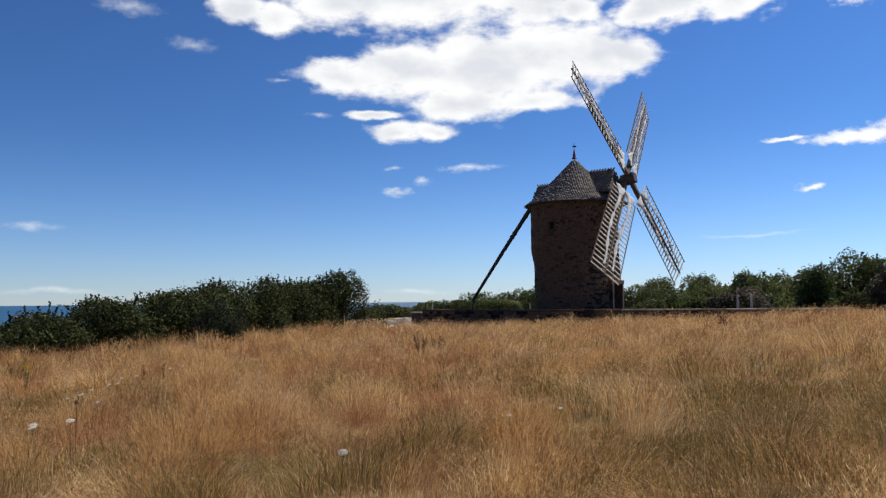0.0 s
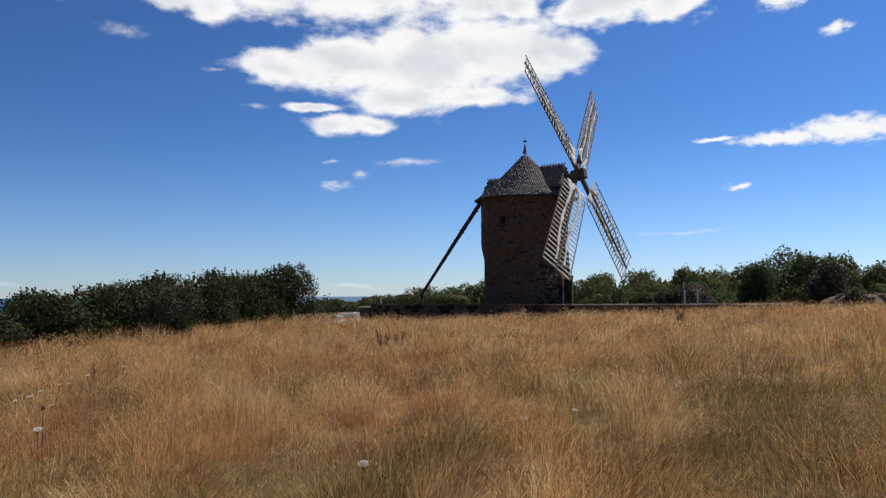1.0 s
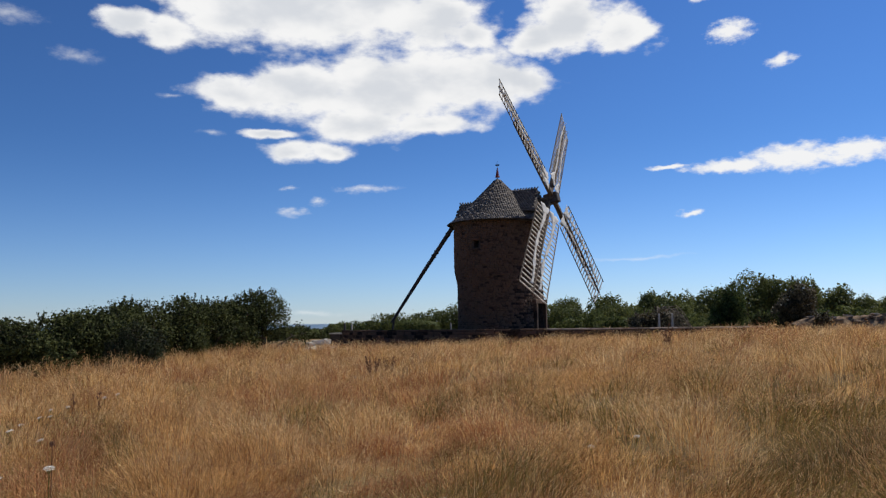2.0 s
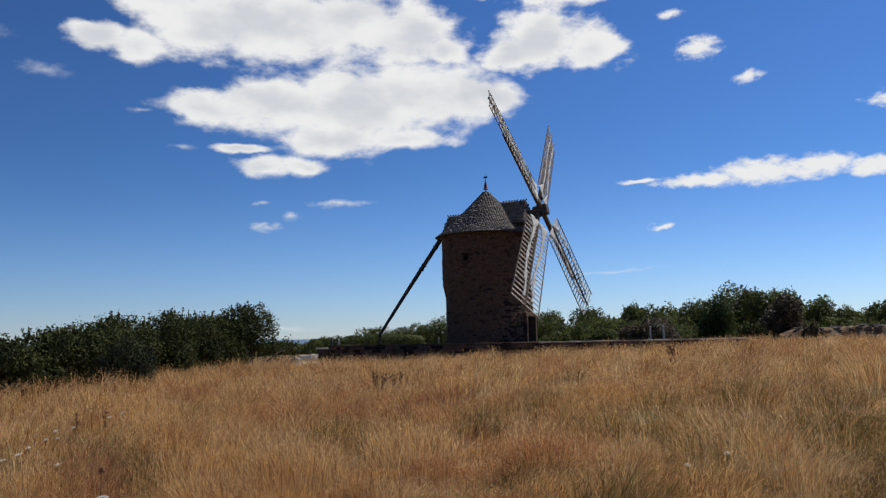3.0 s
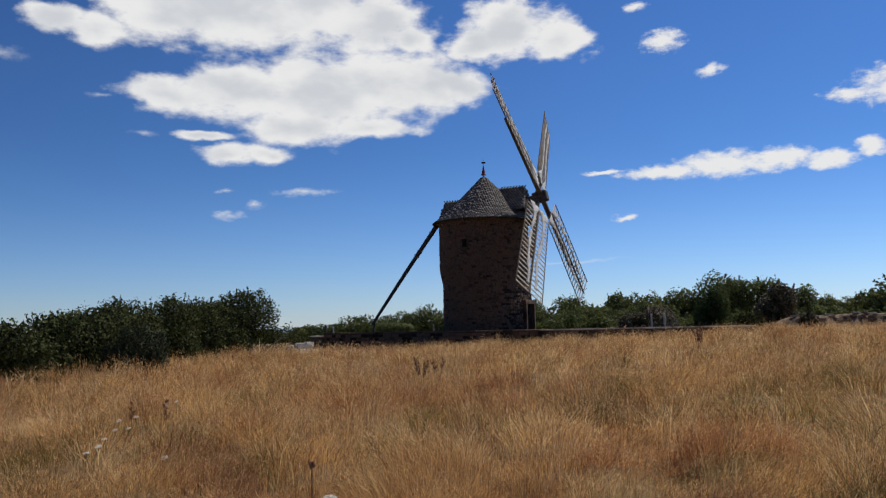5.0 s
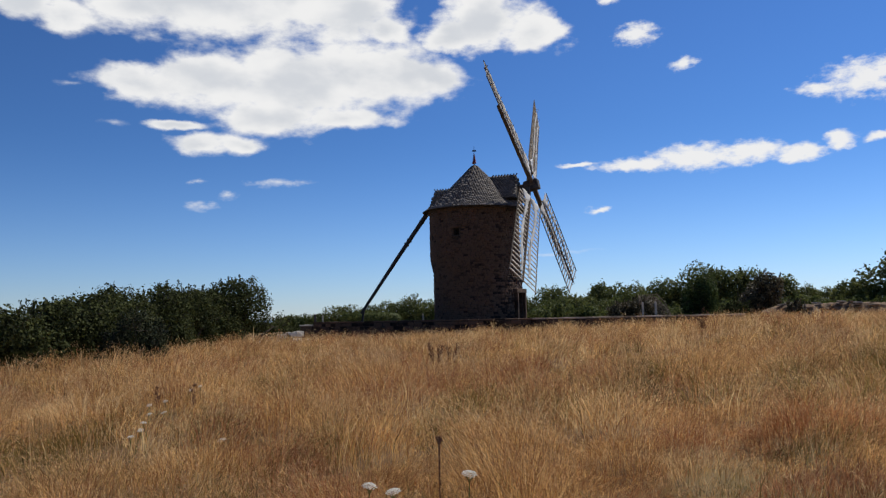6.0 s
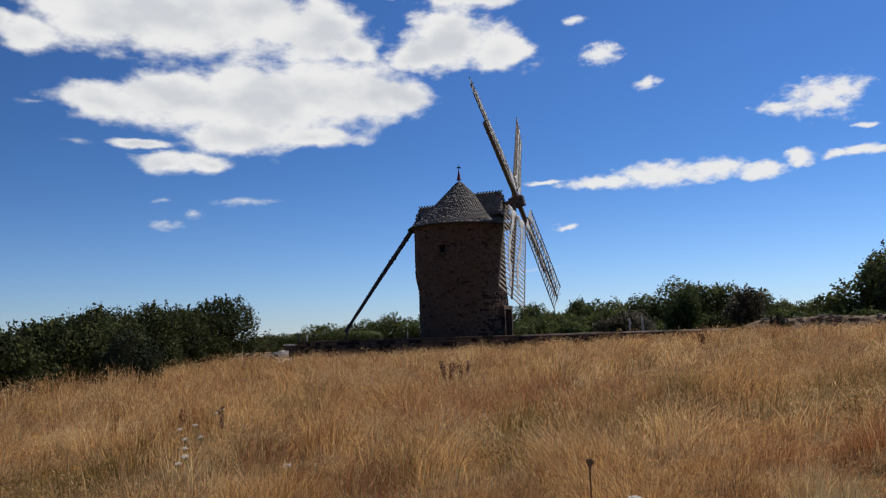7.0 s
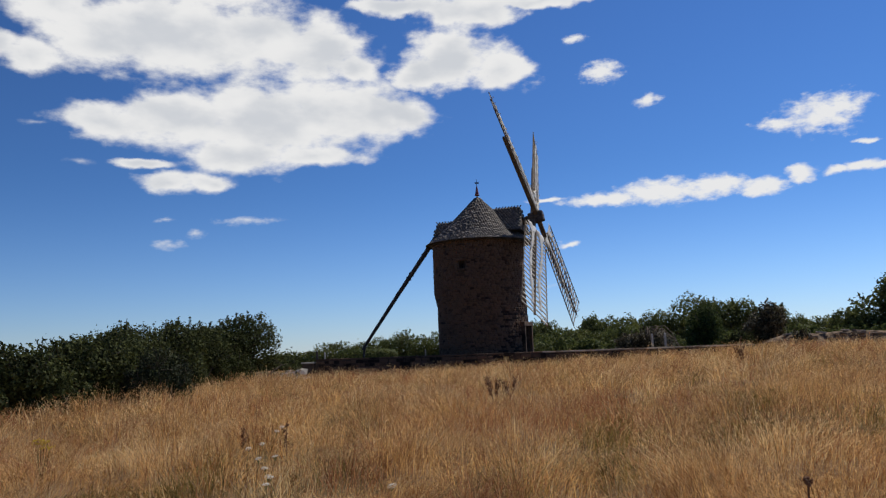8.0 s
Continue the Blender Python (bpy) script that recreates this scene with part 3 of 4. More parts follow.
tube(bm, [p1 + Vector((0.15, 0, 0.1)), p1 + Vector((-0.1, 0, -1.2))], [0.06, 0.06], 8)
part("prop", bm, OAK_DARK, tail, "stake under the pole's foot")

# door and window of the tower
def curved_pose(a, z, r):
    m = Matrix.Rotation(a - math.pi / 2, 4, "Z")
    m.translation = (r * math.cos(a), r * math.sin(a), z)
    return m


def make_door():
    r = float(tower_r(0.8, DOOR_A))
    door = new("door")
    door.parent = mill
    door.matrix_local = curved_pose(DOOR_A, 0, r - 0.34)
    door["label"] = "weathered plank door in a stone frame"
    for k in range(5):
        bm = bmesh.new()
        x = (k - 2) * 0.19
        beam(bm, (x, 0, 0.02), (x, 0, DOOR_H), 0.18, 0.04, (0, 1, 0), bevel=0.006)
        part("plank", bm, OAK, door)
    for z in (0.35, 1.15):
        bm = bmesh.new()
        beam(bm, (-0.45, 0.03, z), (0.3, 0.03, z), 0.02, 0.05, (0, 0, 1))
        part("hinge", bm, IRON, door, "iron strap hinge")
    for s in (-1, 1):
        bm = bmesh.new()
        beam(bm, (s * 0.57, 0.25, 0), (s * 0.57, 0.25, DOOR_H + 0.02), 0.17, 0.34, (0, 1, 0), bevel=0.02)
        part("jamb", bm, STONE, door, "dressed granite jamb")
    bm = bmesh.new()
    beam(bm, (-0.72, 0.25, DOOR_H + 0.13), (0.72, 0.25, DOOR_H + 0.13), 0.34, 0.22, (0, 0, 1), bevel=0.02)
    part("lintel", bm, STONE, door, "dressed granite lintel")


def make_window():
    r = float(tower_r(WIN_Z, WIN_A))
    win = new("window")
    win.parent = mill
    win.matrix_local = curved_pose(WIN_A, WIN_Z, r - 0.3)
    win["label"] = "small deep square window"
    bm = bmesh.new()
    beam(bm, (-0.3, 0.14, 0.29), (0.3, 0.14, 0.29), 0.42, 0.14, bevel=0.02)
    part("lintel", bm, STONE, win, "granite lintel")
    bm = bmesh.new()
    beam(bm, (-0.26, 0.15, -0.28), (0.26, 0.15, -0.28), 0.44, 0.1, bevel=0.02)
    part("window_sill", bm, STONE, win, "granite sill")
    bm = bmesh.new()
    for x in (-0.15, 0.0, 0.15):
        beam(bm, (x, 0, -0.23), (x, 0, 0.23), 0.03, 0.03, (0, 1, 0))
    beam(bm, (-0.16, 0, 0), (0.16, 0, 0), 0.03, 0.03)
    part("window_frame", bm, OAK_DARK, win)


make_door()
make_window()


# ---- plants ----
def leaf_cloud(name, centres, normals, size, material, rng, spread=0.9):
    """One small folded leaf clump (two faces) for each centre."""
    n = len(centres)
    d = normals + rng.normal(0, spread, (n, 3))
    d /= np.linalg.norm(d, axis=1, keepdims=True) + 1e-9
    u = np.cross(d, rng.normal(0, 1, (n, 3)))
    u /= np.linalg.norm(u, axis=1, keepdims=True) + 1e-9
    w = np.cross(d, u)
    s = size * rng.uniform(0.55, 1.35, (n, 1))
    tip, root = centres + u * s, centres - u * s
    left, right = centres + w * s * 0.55 + d * s * 0.2, centres - w * s * 0.55 + d * s * 0.2
    v = np.stack([root, left, tip, right], 1).reshape(-1, 3)
    k = np.arange(n)[:, None] * 4
    return mesh_from_arrays(name, v, [np.concatenate([k + [[0, 1, 2]], k + [[0, 2, 3]]])], material)


def make_bush(name, label, category, x, y, base, top, rx, ry, leaves, size, material, seed, group="", lumps=9, sprigs=30, low=0.0, sprig_len=0.3):
    """A shrub or small tree: tapered stems and a crown of leaf clumps in uneven lobes."""
    rng = np.random.default_rng(seed)
    thing = empty(name, (x, y, base), label, category, group)
    high = top - base
    lobes = []
    for k in range(lumps):
        a, rad = rng.uniform(0, 2 * np.pi), rng.uniform(0.1, 0.72) ** 0.7
        f = rng.uniform(0.36, 0.56)
        cz = (low + (1 - low) * rng.uniform(0.22, 0.8)) * high * (1 - 0.25 * rad)
        cz = min(cz, high - f * high * (1 - low) * 0.62)
        lobes.append((np.array([rx * rad * math.cos(a), ry * rad * math.sin(a), cz]), np.array([rx * f, ry * f, high * (1 - low) * f * 0.66])))
    lobes.append((np.array([0, 0, high * (low + (1 - low) * 0.52)]), np.array([rx * 0.6, ry * 0.6, high * (1 - low) * 0.44])))
    share = np.array([l[1][0] * l[1][2] for l in lobes])
    share = share / share.sum()
    pts, nrm = [], []
    for (c, r), s in zip(lobes, share):
        m = max(20, int(leaves * s))
        d = rng.normal(0, 1, (m, 3))
        d /= np.linalg.norm(d, axis=1, keepdims=True)
        shell = rng.uniform(0.45, 1.0, (m, 1)) ** 0.45 * (1 + 0.14 * np.sin(5 * d[:, :1] + seed) * np.cos(6 * d[:, 2:] + k))
        shell = shell + rng.exponential(0.05, (m, 1))
        p = c + d * r * shell
        pts.append(p)
        nrm.append(d)
    bm = bmesh.new()
    wood = 0.028 * high + 0.02
    for c, r in lobes:
        foot = Vector((c[0] * 0.18, c[1] * 0.18, -0.15))
        tip = Vector(c) + Vector((0, 0, r[2] * 0.3))
        bend = foot.lerp(tip, 0.5) + Vector((rng.normal(0, 0.06), rng.normal(0, 0.06), 0)) * high
        tube(bm, [foot, bend, tip], [wood, wood * 0.6, wood * 0.2], 6)
    for k in range(sprigs):
        c, r = lobes[rng.integers(len(lobes))]
        d = rng.normal(0, 1, 3)
        d[2] = abs(d[2]) + 0.6
        d /= np.linalg.norm(d)
        a = c + d * r * 0.8
        b = c + d * r + np.array([d[0] * 0.5, d[1] * 0.5, 1.0]) * sprig_len * rng.uniform(0.3, 1.2)
        tube(bm, [c + np.array([0, 0, r[2] * 0.25]), a, b], [0.014, 0.012, 0.006], 4)
        t = rng.uniform(0.35, 1.05, (14, 1))
        pts.append(a + (b - a) * t + rng.normal(0, size * 0.45, (14, 3)))
        nrm.append(rng.normal(0, 1, (14, 3)))
    part("trunk", bm, BARK, thing)
    pts, nrm = np.concatenate(pts), np.concatenate(nrm)
    keep = pts[:, 2] > 0.02
    crown = new("crown", leaf_cloud("crown", pts[keep], nrm[keep], size, material, rng))
    crown.parent = thing
    return thing


def make_clipped(name, label, x, y, base, top, rx, ry, leaves, size, material, seed):
    """A clipped hedge: leaves over a rounded block."""
    rng = np.random.default_rng(seed)
    thing = empty(name, (x, y, base), label, "hedge")
    d = rng.normal(0, 1, (leaves, 3))
    d /= (np.abs(d) ** 4).sum(1, keepdims=True) ** 0.25
    h = (top - base) / 2
    p = d * np.array([rx, ry, h]) * rng.uniform(0.9, 1.0, (leaves, 1)) + np.array([0, 0, h])
    crown = new("crown", leaf_cloud("crown", p, d, size, material, rng, 0.5))
    crown.parent = thing
    for k in range(5):
        sx = (k - 2) * rx * 0.38
        bm = bmesh.new()
        tube(bm, [(sx, 0, -0.1), (sx + 0.1, 0.05, h), (sx, 0, h * 1.7)], [0.05, 0.04, 0.02], 6)
        part("trunk", bm, BARK, thing)


def hedge_row():
    """The thicket that runs away along the meadow's western edge."""
    tops = [(-15.2, -27.4, -0.1, 1.7), (-13.8, -25.6, 0.35, 1.7), (-12.6, -23.6, 0.7, 1.6), (-12.2, -21.6, 1.05, 1.6), (-12.0, -19.6, 1.3, 1.7), (-12.0, -17.6, 1.4, 1.6),
            (-11.9, -15.4, 1.45, 1.7), (-11.7, -13.4, 1.45, 1.6), (-11.4, -11.6, 1.6, 1.6), (-10.45, -9.8, 2.1, 1.9)]
    for k, (x, y, top, r) in enumerate(tops):
        base = float(ground_z(x, y))
        make_bush("thicket_shrub", "dense dark green blackthorn shrub at the meadow's edge", "shrub", x, y, base, top, r, r * 0.95, 16500, 0.052, LEAF, 100 + k, "edge thicket", 11, 42)
    make_bush("broom_bush", "rounded dark olive broom bush in front of the thicket", "bush", -10.0, -21.7, float(ground_z(-10.0, -21.7)), 0.62, 0.95, 0.85, 13000, 0.034, BROOM, 140, "", 5, 90, 0.0, 0.16)


hedge_row()


def background_plants():
    g = "bushes behind the terrace"
    fresh, dark = "low bright green bracken and bramble bush", "dark green hawthorn bush"
    # hedge line north of the terrace, on both sides of the tower
    for k in range(22):
        x = -21 + 1.7 * k
        top = 0.1 + 1.7 * min(1, max(0, (x + 17) / 11)) + 0.2 * math.sin(k * 2.3)
        if x > 0:
            top = 1.6 + 0.3 * math.sin(k * 1.9)
        make_bush("hedge_bush", dark if k % 3 == 0 else fresh, "bush", x, 23 + math.sin(k * 3.1), -1.2, top, 1.9, 1.5, 4600, 0.085, LEAF_OLIVE if k % 3 == 0 else LEAF_FRESH, 200 + k, g, 9, 12, 0.0, 0.13)
    for k, (x, y, top, r) in enumerate(((4.3, 42, 2.9, 2.2), (8.7, 40, 3.3, 2.0), (12, 30, 3.0, 2.0), (14.9, 28, 2.9, 2.2), (20.0, 25.5, 4.5, 2.6), (17, 27, 3.1, 2.2), (21.4, 25.5, 3.7, 2.0), (23.9, 24, 4.1, 2.1), (26.2, 24, 3.0, 2.0), (28.5, 24, 2.2, 2.2), (32, 25, 2.0, 2.4), (13.6, 34, 2.6, 2.2), (10, 33, 2.0, 2.2))):
        make_bush("field_tree", "wind-shaped dark green hawthorn tree", "tree", x, y, -1.4, top, r, r, 8000, 0.115, LEAF_OLIVE, 240 + k, "trees behind the terrace", 11, 16, 0.06, 0.22)
    for k in range(10):
        x = 4.2 + 1.6 * k
        make_bush("bramble", fresh, "bush", x, 8.0 + math.sin(k * 2.7) * 1.5, -0.6, 0.65 + 0.25 * math.sin(k * 1.7), 1.4, 1.3, 2400, 0.09, LEAF_FRESH, 270 + k, g, 6, 10)
    make_bush("round_bush", "large rounded dark green bush", "bush", 13.05, 3.2, -0.5, 2.35, 1.1, 1.1, 11000, 0.055, LEAF_GORSE, 290, "", 6, 60, 0.0, 0.12)
    make_bush("purple_bush", "spreading dark bronze-leaved bush", "bush", 17.4, 4.2, -0.4, 2.35, 1.6, 1.5, 9000, 0.085, LEAF_BRONZE, 291, "", 8, 24)
    cotoneaster = make_bush("spreading_bush", "low spreading cotoneaster with arching bleached branches", "bush", 9.0, -0.9, -0.45, 1.0, 1.75, 1.3, 8000, 0.06, LEAF_BRONZE, 292, "", 8, 40)
    arching_twigs(cotoneaster, 34, 1.75, 1.45, 71)
    make_bush("small_bush", "small dark bush beside the round bush", "bush", 15.0, 2.4, -0.4, 0.7, 0.7, 0.7, 2500, 0.07, LEAF, 293)
    make_bush("small_bush", "small purple-leaved bush by the rubble bank", "bush", 17.4, 0.0, -0.3, 0.55, 0.55, 0.5, 2200, 0.06, LEAF_BRONZE, 294)
    make_bush("oak_tree", "tall leafy oak tree with an open crown", "tree", 31.1, 12.0, -0.8, 5.3, 3.5, 3.0, 15000, 0.13, LEAF_OLIVE, 295, "", 13, 30, 0.1, 0.5)
    make_bush("oak_tree", "tall leafy oak tree with an open crown", "tree", 35.0, 13.0, -0.8, 6.2, 3.4, 3.0, 9000, 0.13, LEAF_OLIVE, 296, "", 12, 30, 0.1, 0.5)
    make_bush("hawthorn_bush", "dense dark green hawthorn bush at the oak's foot", "bush", 28.0, 12.5, -0.8, 2.3, 2.4, 1.8, 6500, 0.11, LEAF_OLIVE, 298, "", 9, 14, 0.0, 0.15)
    make_bush("hawthorn_bush", "dense dark green hawthorn bush at the oak's foot", "bush", 31.6, 10.6, -0.8, 2.0, 2.4, 1.6, 6500, 0.11, LEAF_OLIVE, 299, "", 9, 14, 0.0, 0.15)
    make_clipped("clipped_hedge", "low clipped box hedge with a rounded flat top", -7.4, 12.0, -0.7, 0.52, 2.2, 0.9, 9000, 0.06, LEAF_FRESH, 297)
    for k in range(7):
        make_bush("bramble", fresh, "bush", 20 + 2.3 * k, 8 + math.sin(k), -0.5, 0.95 + 0.2 * math.sin(2.1 * k), 1.7, 1.4, 2200, 0.1, LEAF_FRESH, 300 + k, g, 6, 12)
    for k in range(6):
        x = -15.5 + 1.9 * k
        make_bush("low_hedge_bush", "low dark bush beyond the path", "bush", x, 6 + 1.2 * math.sin(k), -1.5, -0.15 + 0.1 * math.sin(k * 2.0), 1.3, 1.1, 2600, 0.08, LEAF, 320 + k, g, 6, 10)


def arching_twigs(thing, count, reach, high, seed):
    """Bare bleached shoots that arch over a shrub and hang to the ground."""
    rng = random.Random(seed)
    for k in range(count):
        a = rng.gauss(0.0, 0.9)
        d = Vector((math.cos(a), math.sin(a) * 0.8 - 0.25, 0)) * reach * rng.uniform(0.6, 1.1)
        h = high * rng.uniform(0.75, 1.08)
        bm = bmesh.new()
        pts = [Vector((-0.3, 0, 0.1)) + d * t + Vector((0, 0, h * (1 - (2 * t - 0.85) ** 2 / 1.1) - 0.1 * t)) for t in (0.1, 0.3, 0.5, 0.7, 0.85, 1.0)]
        tube(bm, pts, [0.03, 0.028, 0.026, 0.024, 0.02, 0.012], 4)
        part("arching_twig", bm, TWIG, thing)


background_plants()


# ---- terrace wall, path, posts ----
WALL = [(-8.85, -1.2), (-4.2, -3.1), (2.0, -3.9), (9.6, -3.6), (13.5, -2.6)]


def along(points, s):
    for (ax, ay), (bx, by) in zip(points, points[1:]):
        d = math.hypot(bx - ax, by - ay)
        if s <= d or (bx, by) == points[-1]:
            k = s / d
            return ax + (bx - ax) * k, ay + (by - ay) * k, math.atan2(by - ay, bx - ax)
        s -= d


def wall_length(points):
    return sum(math.hypot(b[0] - a[0], b[1] - a[1]) for a, b in zip(points, points[1:]))


bm = bmesh.new()
for (ax, ay), (bx, by) in zip(WALL, WALL[1:]):
    beam(bm, (ax, ay, -0.62), (bx, by, -0.62), 0.34, 1.16)
terrace_wall = tagged(part("terrace_wall", bm, MORTAR), "low dark rubble stone terrace wall with flat coping", "wall", kind="structure")
bm = bmesh.new()
beam(bm, (-9.55, -0.9, -0.62), (-8.9, -1.2, -0.62), 0.5, 0.9)
part("end_step", bm, MORTAR, terrace_wall, "lower stepped end of the wall")
bm = bmesh.new()
beam(bm, (-9.6, -0.88, -0.15), (-8.88, -1.22, -0.15), 0.56, 0.07, bevel=0.01)
part("coping_stone", bm, PALE, terrace_wall, "pale flat coping slab")

bm = bmesh.new()                       # terrace floor behind the wall
pts = [(-8.8, -1.1), (-4.2, -3.0), (2.0, -3.8), (9.6, -3.5), (13.4, -2.5), (14, 6), (-8, 6)]
bm.faces.new([bm.verts.new((x, y, -0.1)) for x, y in pts])
bmesh.ops.solidify(bm, geom=list(bm.faces), thickness=0.4)
tagged(part("terrace", bm, SOIL), "level earth terrace round the mill", "terrace", kind="structure")

bm = bmesh.new()
pts = [(-9.6, -1.6), (-8.9, -2.0), (-9.2, -3.6), (-10.6, -6.0), (-11.4, -6.2), (-10.6, -3.4)]
bm.faces.new([bm.verts.new((x, y, float(ground_z(x, y)) + 0.2)) for x, y in pts])
bmesh.ops.subdivide_edges(bm, edges=bm.edges, cuts=3, use_grid_fill=True)
tagged(part("path", bm, PALE), "pale trodden gravel path beside the wall end", "path", kind="structure")


def post(name, label, x, y, z0, z1, w, material):
    thing = empty(name, (x, y, z0), label, "post", "posts")
    bm = bmesh.new()
    beam(bm, (0, 0, -0.3), (0, 0, z1 - z0), w, w, (0, 1, 0), bevel=w * 0.12)
    part("shaft", bm, material, thing)
    bm = bmesh.new()
    bmesh.ops.create_cone(bm, cap_ends=True, segments=4, radius1=w * 0.66, radius2=0.01, depth=0.05, matrix=Matrix.Translation((0, 0, z1 - z0 + 0.02)) @ Matrix.Rotation(math.pi / 4, 4, "Z"))
    part("top", bm, material, thing)


post("wooden_post", "dark wooden gate post at the wall end", -8.95, -0.6, -0.2, 0.42, 0.1, OAK_DARK)
post("wooden_post", "pale weathered post at the wall end", -8.55, -0.5, -0.1, 0.34, 0.07, PAINT)
post("wooden_post", "pale weathered post before the spreading bush", 8.42, -2.9, -0.1, 0.68, 0.09, PAINT)
post("wooden_post", "pale weathered post before the spreading bush", 9.08, -2.9, -0.1, 0.70, 0.10, PAINT)
post("wooden_post", "short pale stub post on the terrace", -3.2, 2.8, -0.1, 0.32, 0.08, PAINT)


# ---- the meadow ----
def noise_field(x, y, seed, scale):
    """Smooth random field from a few waves, -1 to 1."""
    rng = np.random.default_rng(seed)
    v = np.zeros_like(x)
    for k in range(9):
        a, f, p = rng.uniform(0, 2 * np.pi), scale * rng.uniform(0.5, 1.8), rng.uniform(0, 6.3)
        v += np.sin((x * np.cos(a) + y * np.sin(a)) * f + p)
    return v / 4.5


def field_edges(y):
    """Western and eastern limits of the meadow strip in the camera's view, for a given y."""
    west = np.minimum(4.4 - 1.0 * (y + 45.3), -2.7 - 0.57 * (y + 42.5)) - 0.8
    east = np.maximum(4.4 + 0.27 * (y + 45.3), -2.7 + 0.63 * (y + 42.5)) + 2.0
    return west, east


def field_points(rng, near, far, density, outside):
    """Random places on the meadow from y = near to far, inside the camera's strip or in the sparser rest."""
    n = int((far - near) * 56 * density)
    x, y = rng.uniform(-26, 30, n), rng.uniform(near, far, n)
    west, east = field_edges(y)
    within = (x > west) & (x < east)
    keep = ~within if outside else within
    x, y = x[keep], y[keep]
    keep = rng.uniform(0, 1, len(x)) < np.clip(0.60 + 0.25 * noise_field(x, y, 5, 1.6) + 0.3 * noise_field(x, y, 17, 6.5), 0.42, 1.0)
    keep &= x > -11.0 - 0.03 * (y + 10) - 0.6 + np.where(y < -24, -6, 0)
    keep &= ~((y > -4.6) & (x > -9.5) & (x < 13.8))
    keep &= ~((y > -9.0) & (x < -8.5)) & ~((y > 0.4) & (x > 13))
    return x[keep], y[keep]


TUSSOCK = 0.78                         # mean distance between tussocks
TUSSOCK_TABLE = np.random.default_rng(77).uniform(0, 1, (4096, 7))


def tussocks(x, y):
    """For each place: offset from its nearest tussock, that tussock's radius and its random row."""
    ix, iy = np.floor(x / TUSSOCK).astype(int), np.floor(y / TUSSOCK).astype(int)
    best = np.full(len(x), 1e9)
    ox, oy, row = np.zeros(len(x)), np.zeros(len(x)), np.zeros(len(x), int)
    for i in (-1, 0, 1):
        for j in (-1, 0, 1):
            k = ((ix + i) * 7919 + (iy + j) * 104729) % 4096
            dx = x - (ix + i + TUSSOCK_TABLE[k, 0]) * TUSSOCK
            dy = y - (iy + j + TUSSOCK_TABLE[k, 1]) * TUSSOCK
            d = np.hypot(dx, dy) / (0.55 + 0.9 * TUSSOCK_TABLE[k, 2])
            near = d < best
            best = np.where(near, d, best)
            ox, oy, row = np.where(near, dx, ox), np.where(near, dy, oy), np.where(near, k, row)
    radius = TUSSOCK * (0.38 + 0.5 * TUSSOCK_TABLE[row, 2])
    return ox, oy, radius, TUSSOCK_TABLE[row]


def fringe(x, y):
    """Where the grass was left to grow tall: along the wall, the thicket and the eastern bank."""
    wall = np.exp(-((y + 7.0 - 0.25 * np.clip(x, 0, 16)) / 3.2) ** 2) * (x > -12)
    hedge = np.exp(-((x + 9.6 - 0.1 * np.abs(y + 15)) / 1.5) ** 2) * (y < -8) * (y > -27)
    return np.clip(np.maximum(wall, hedge), 0, 1)


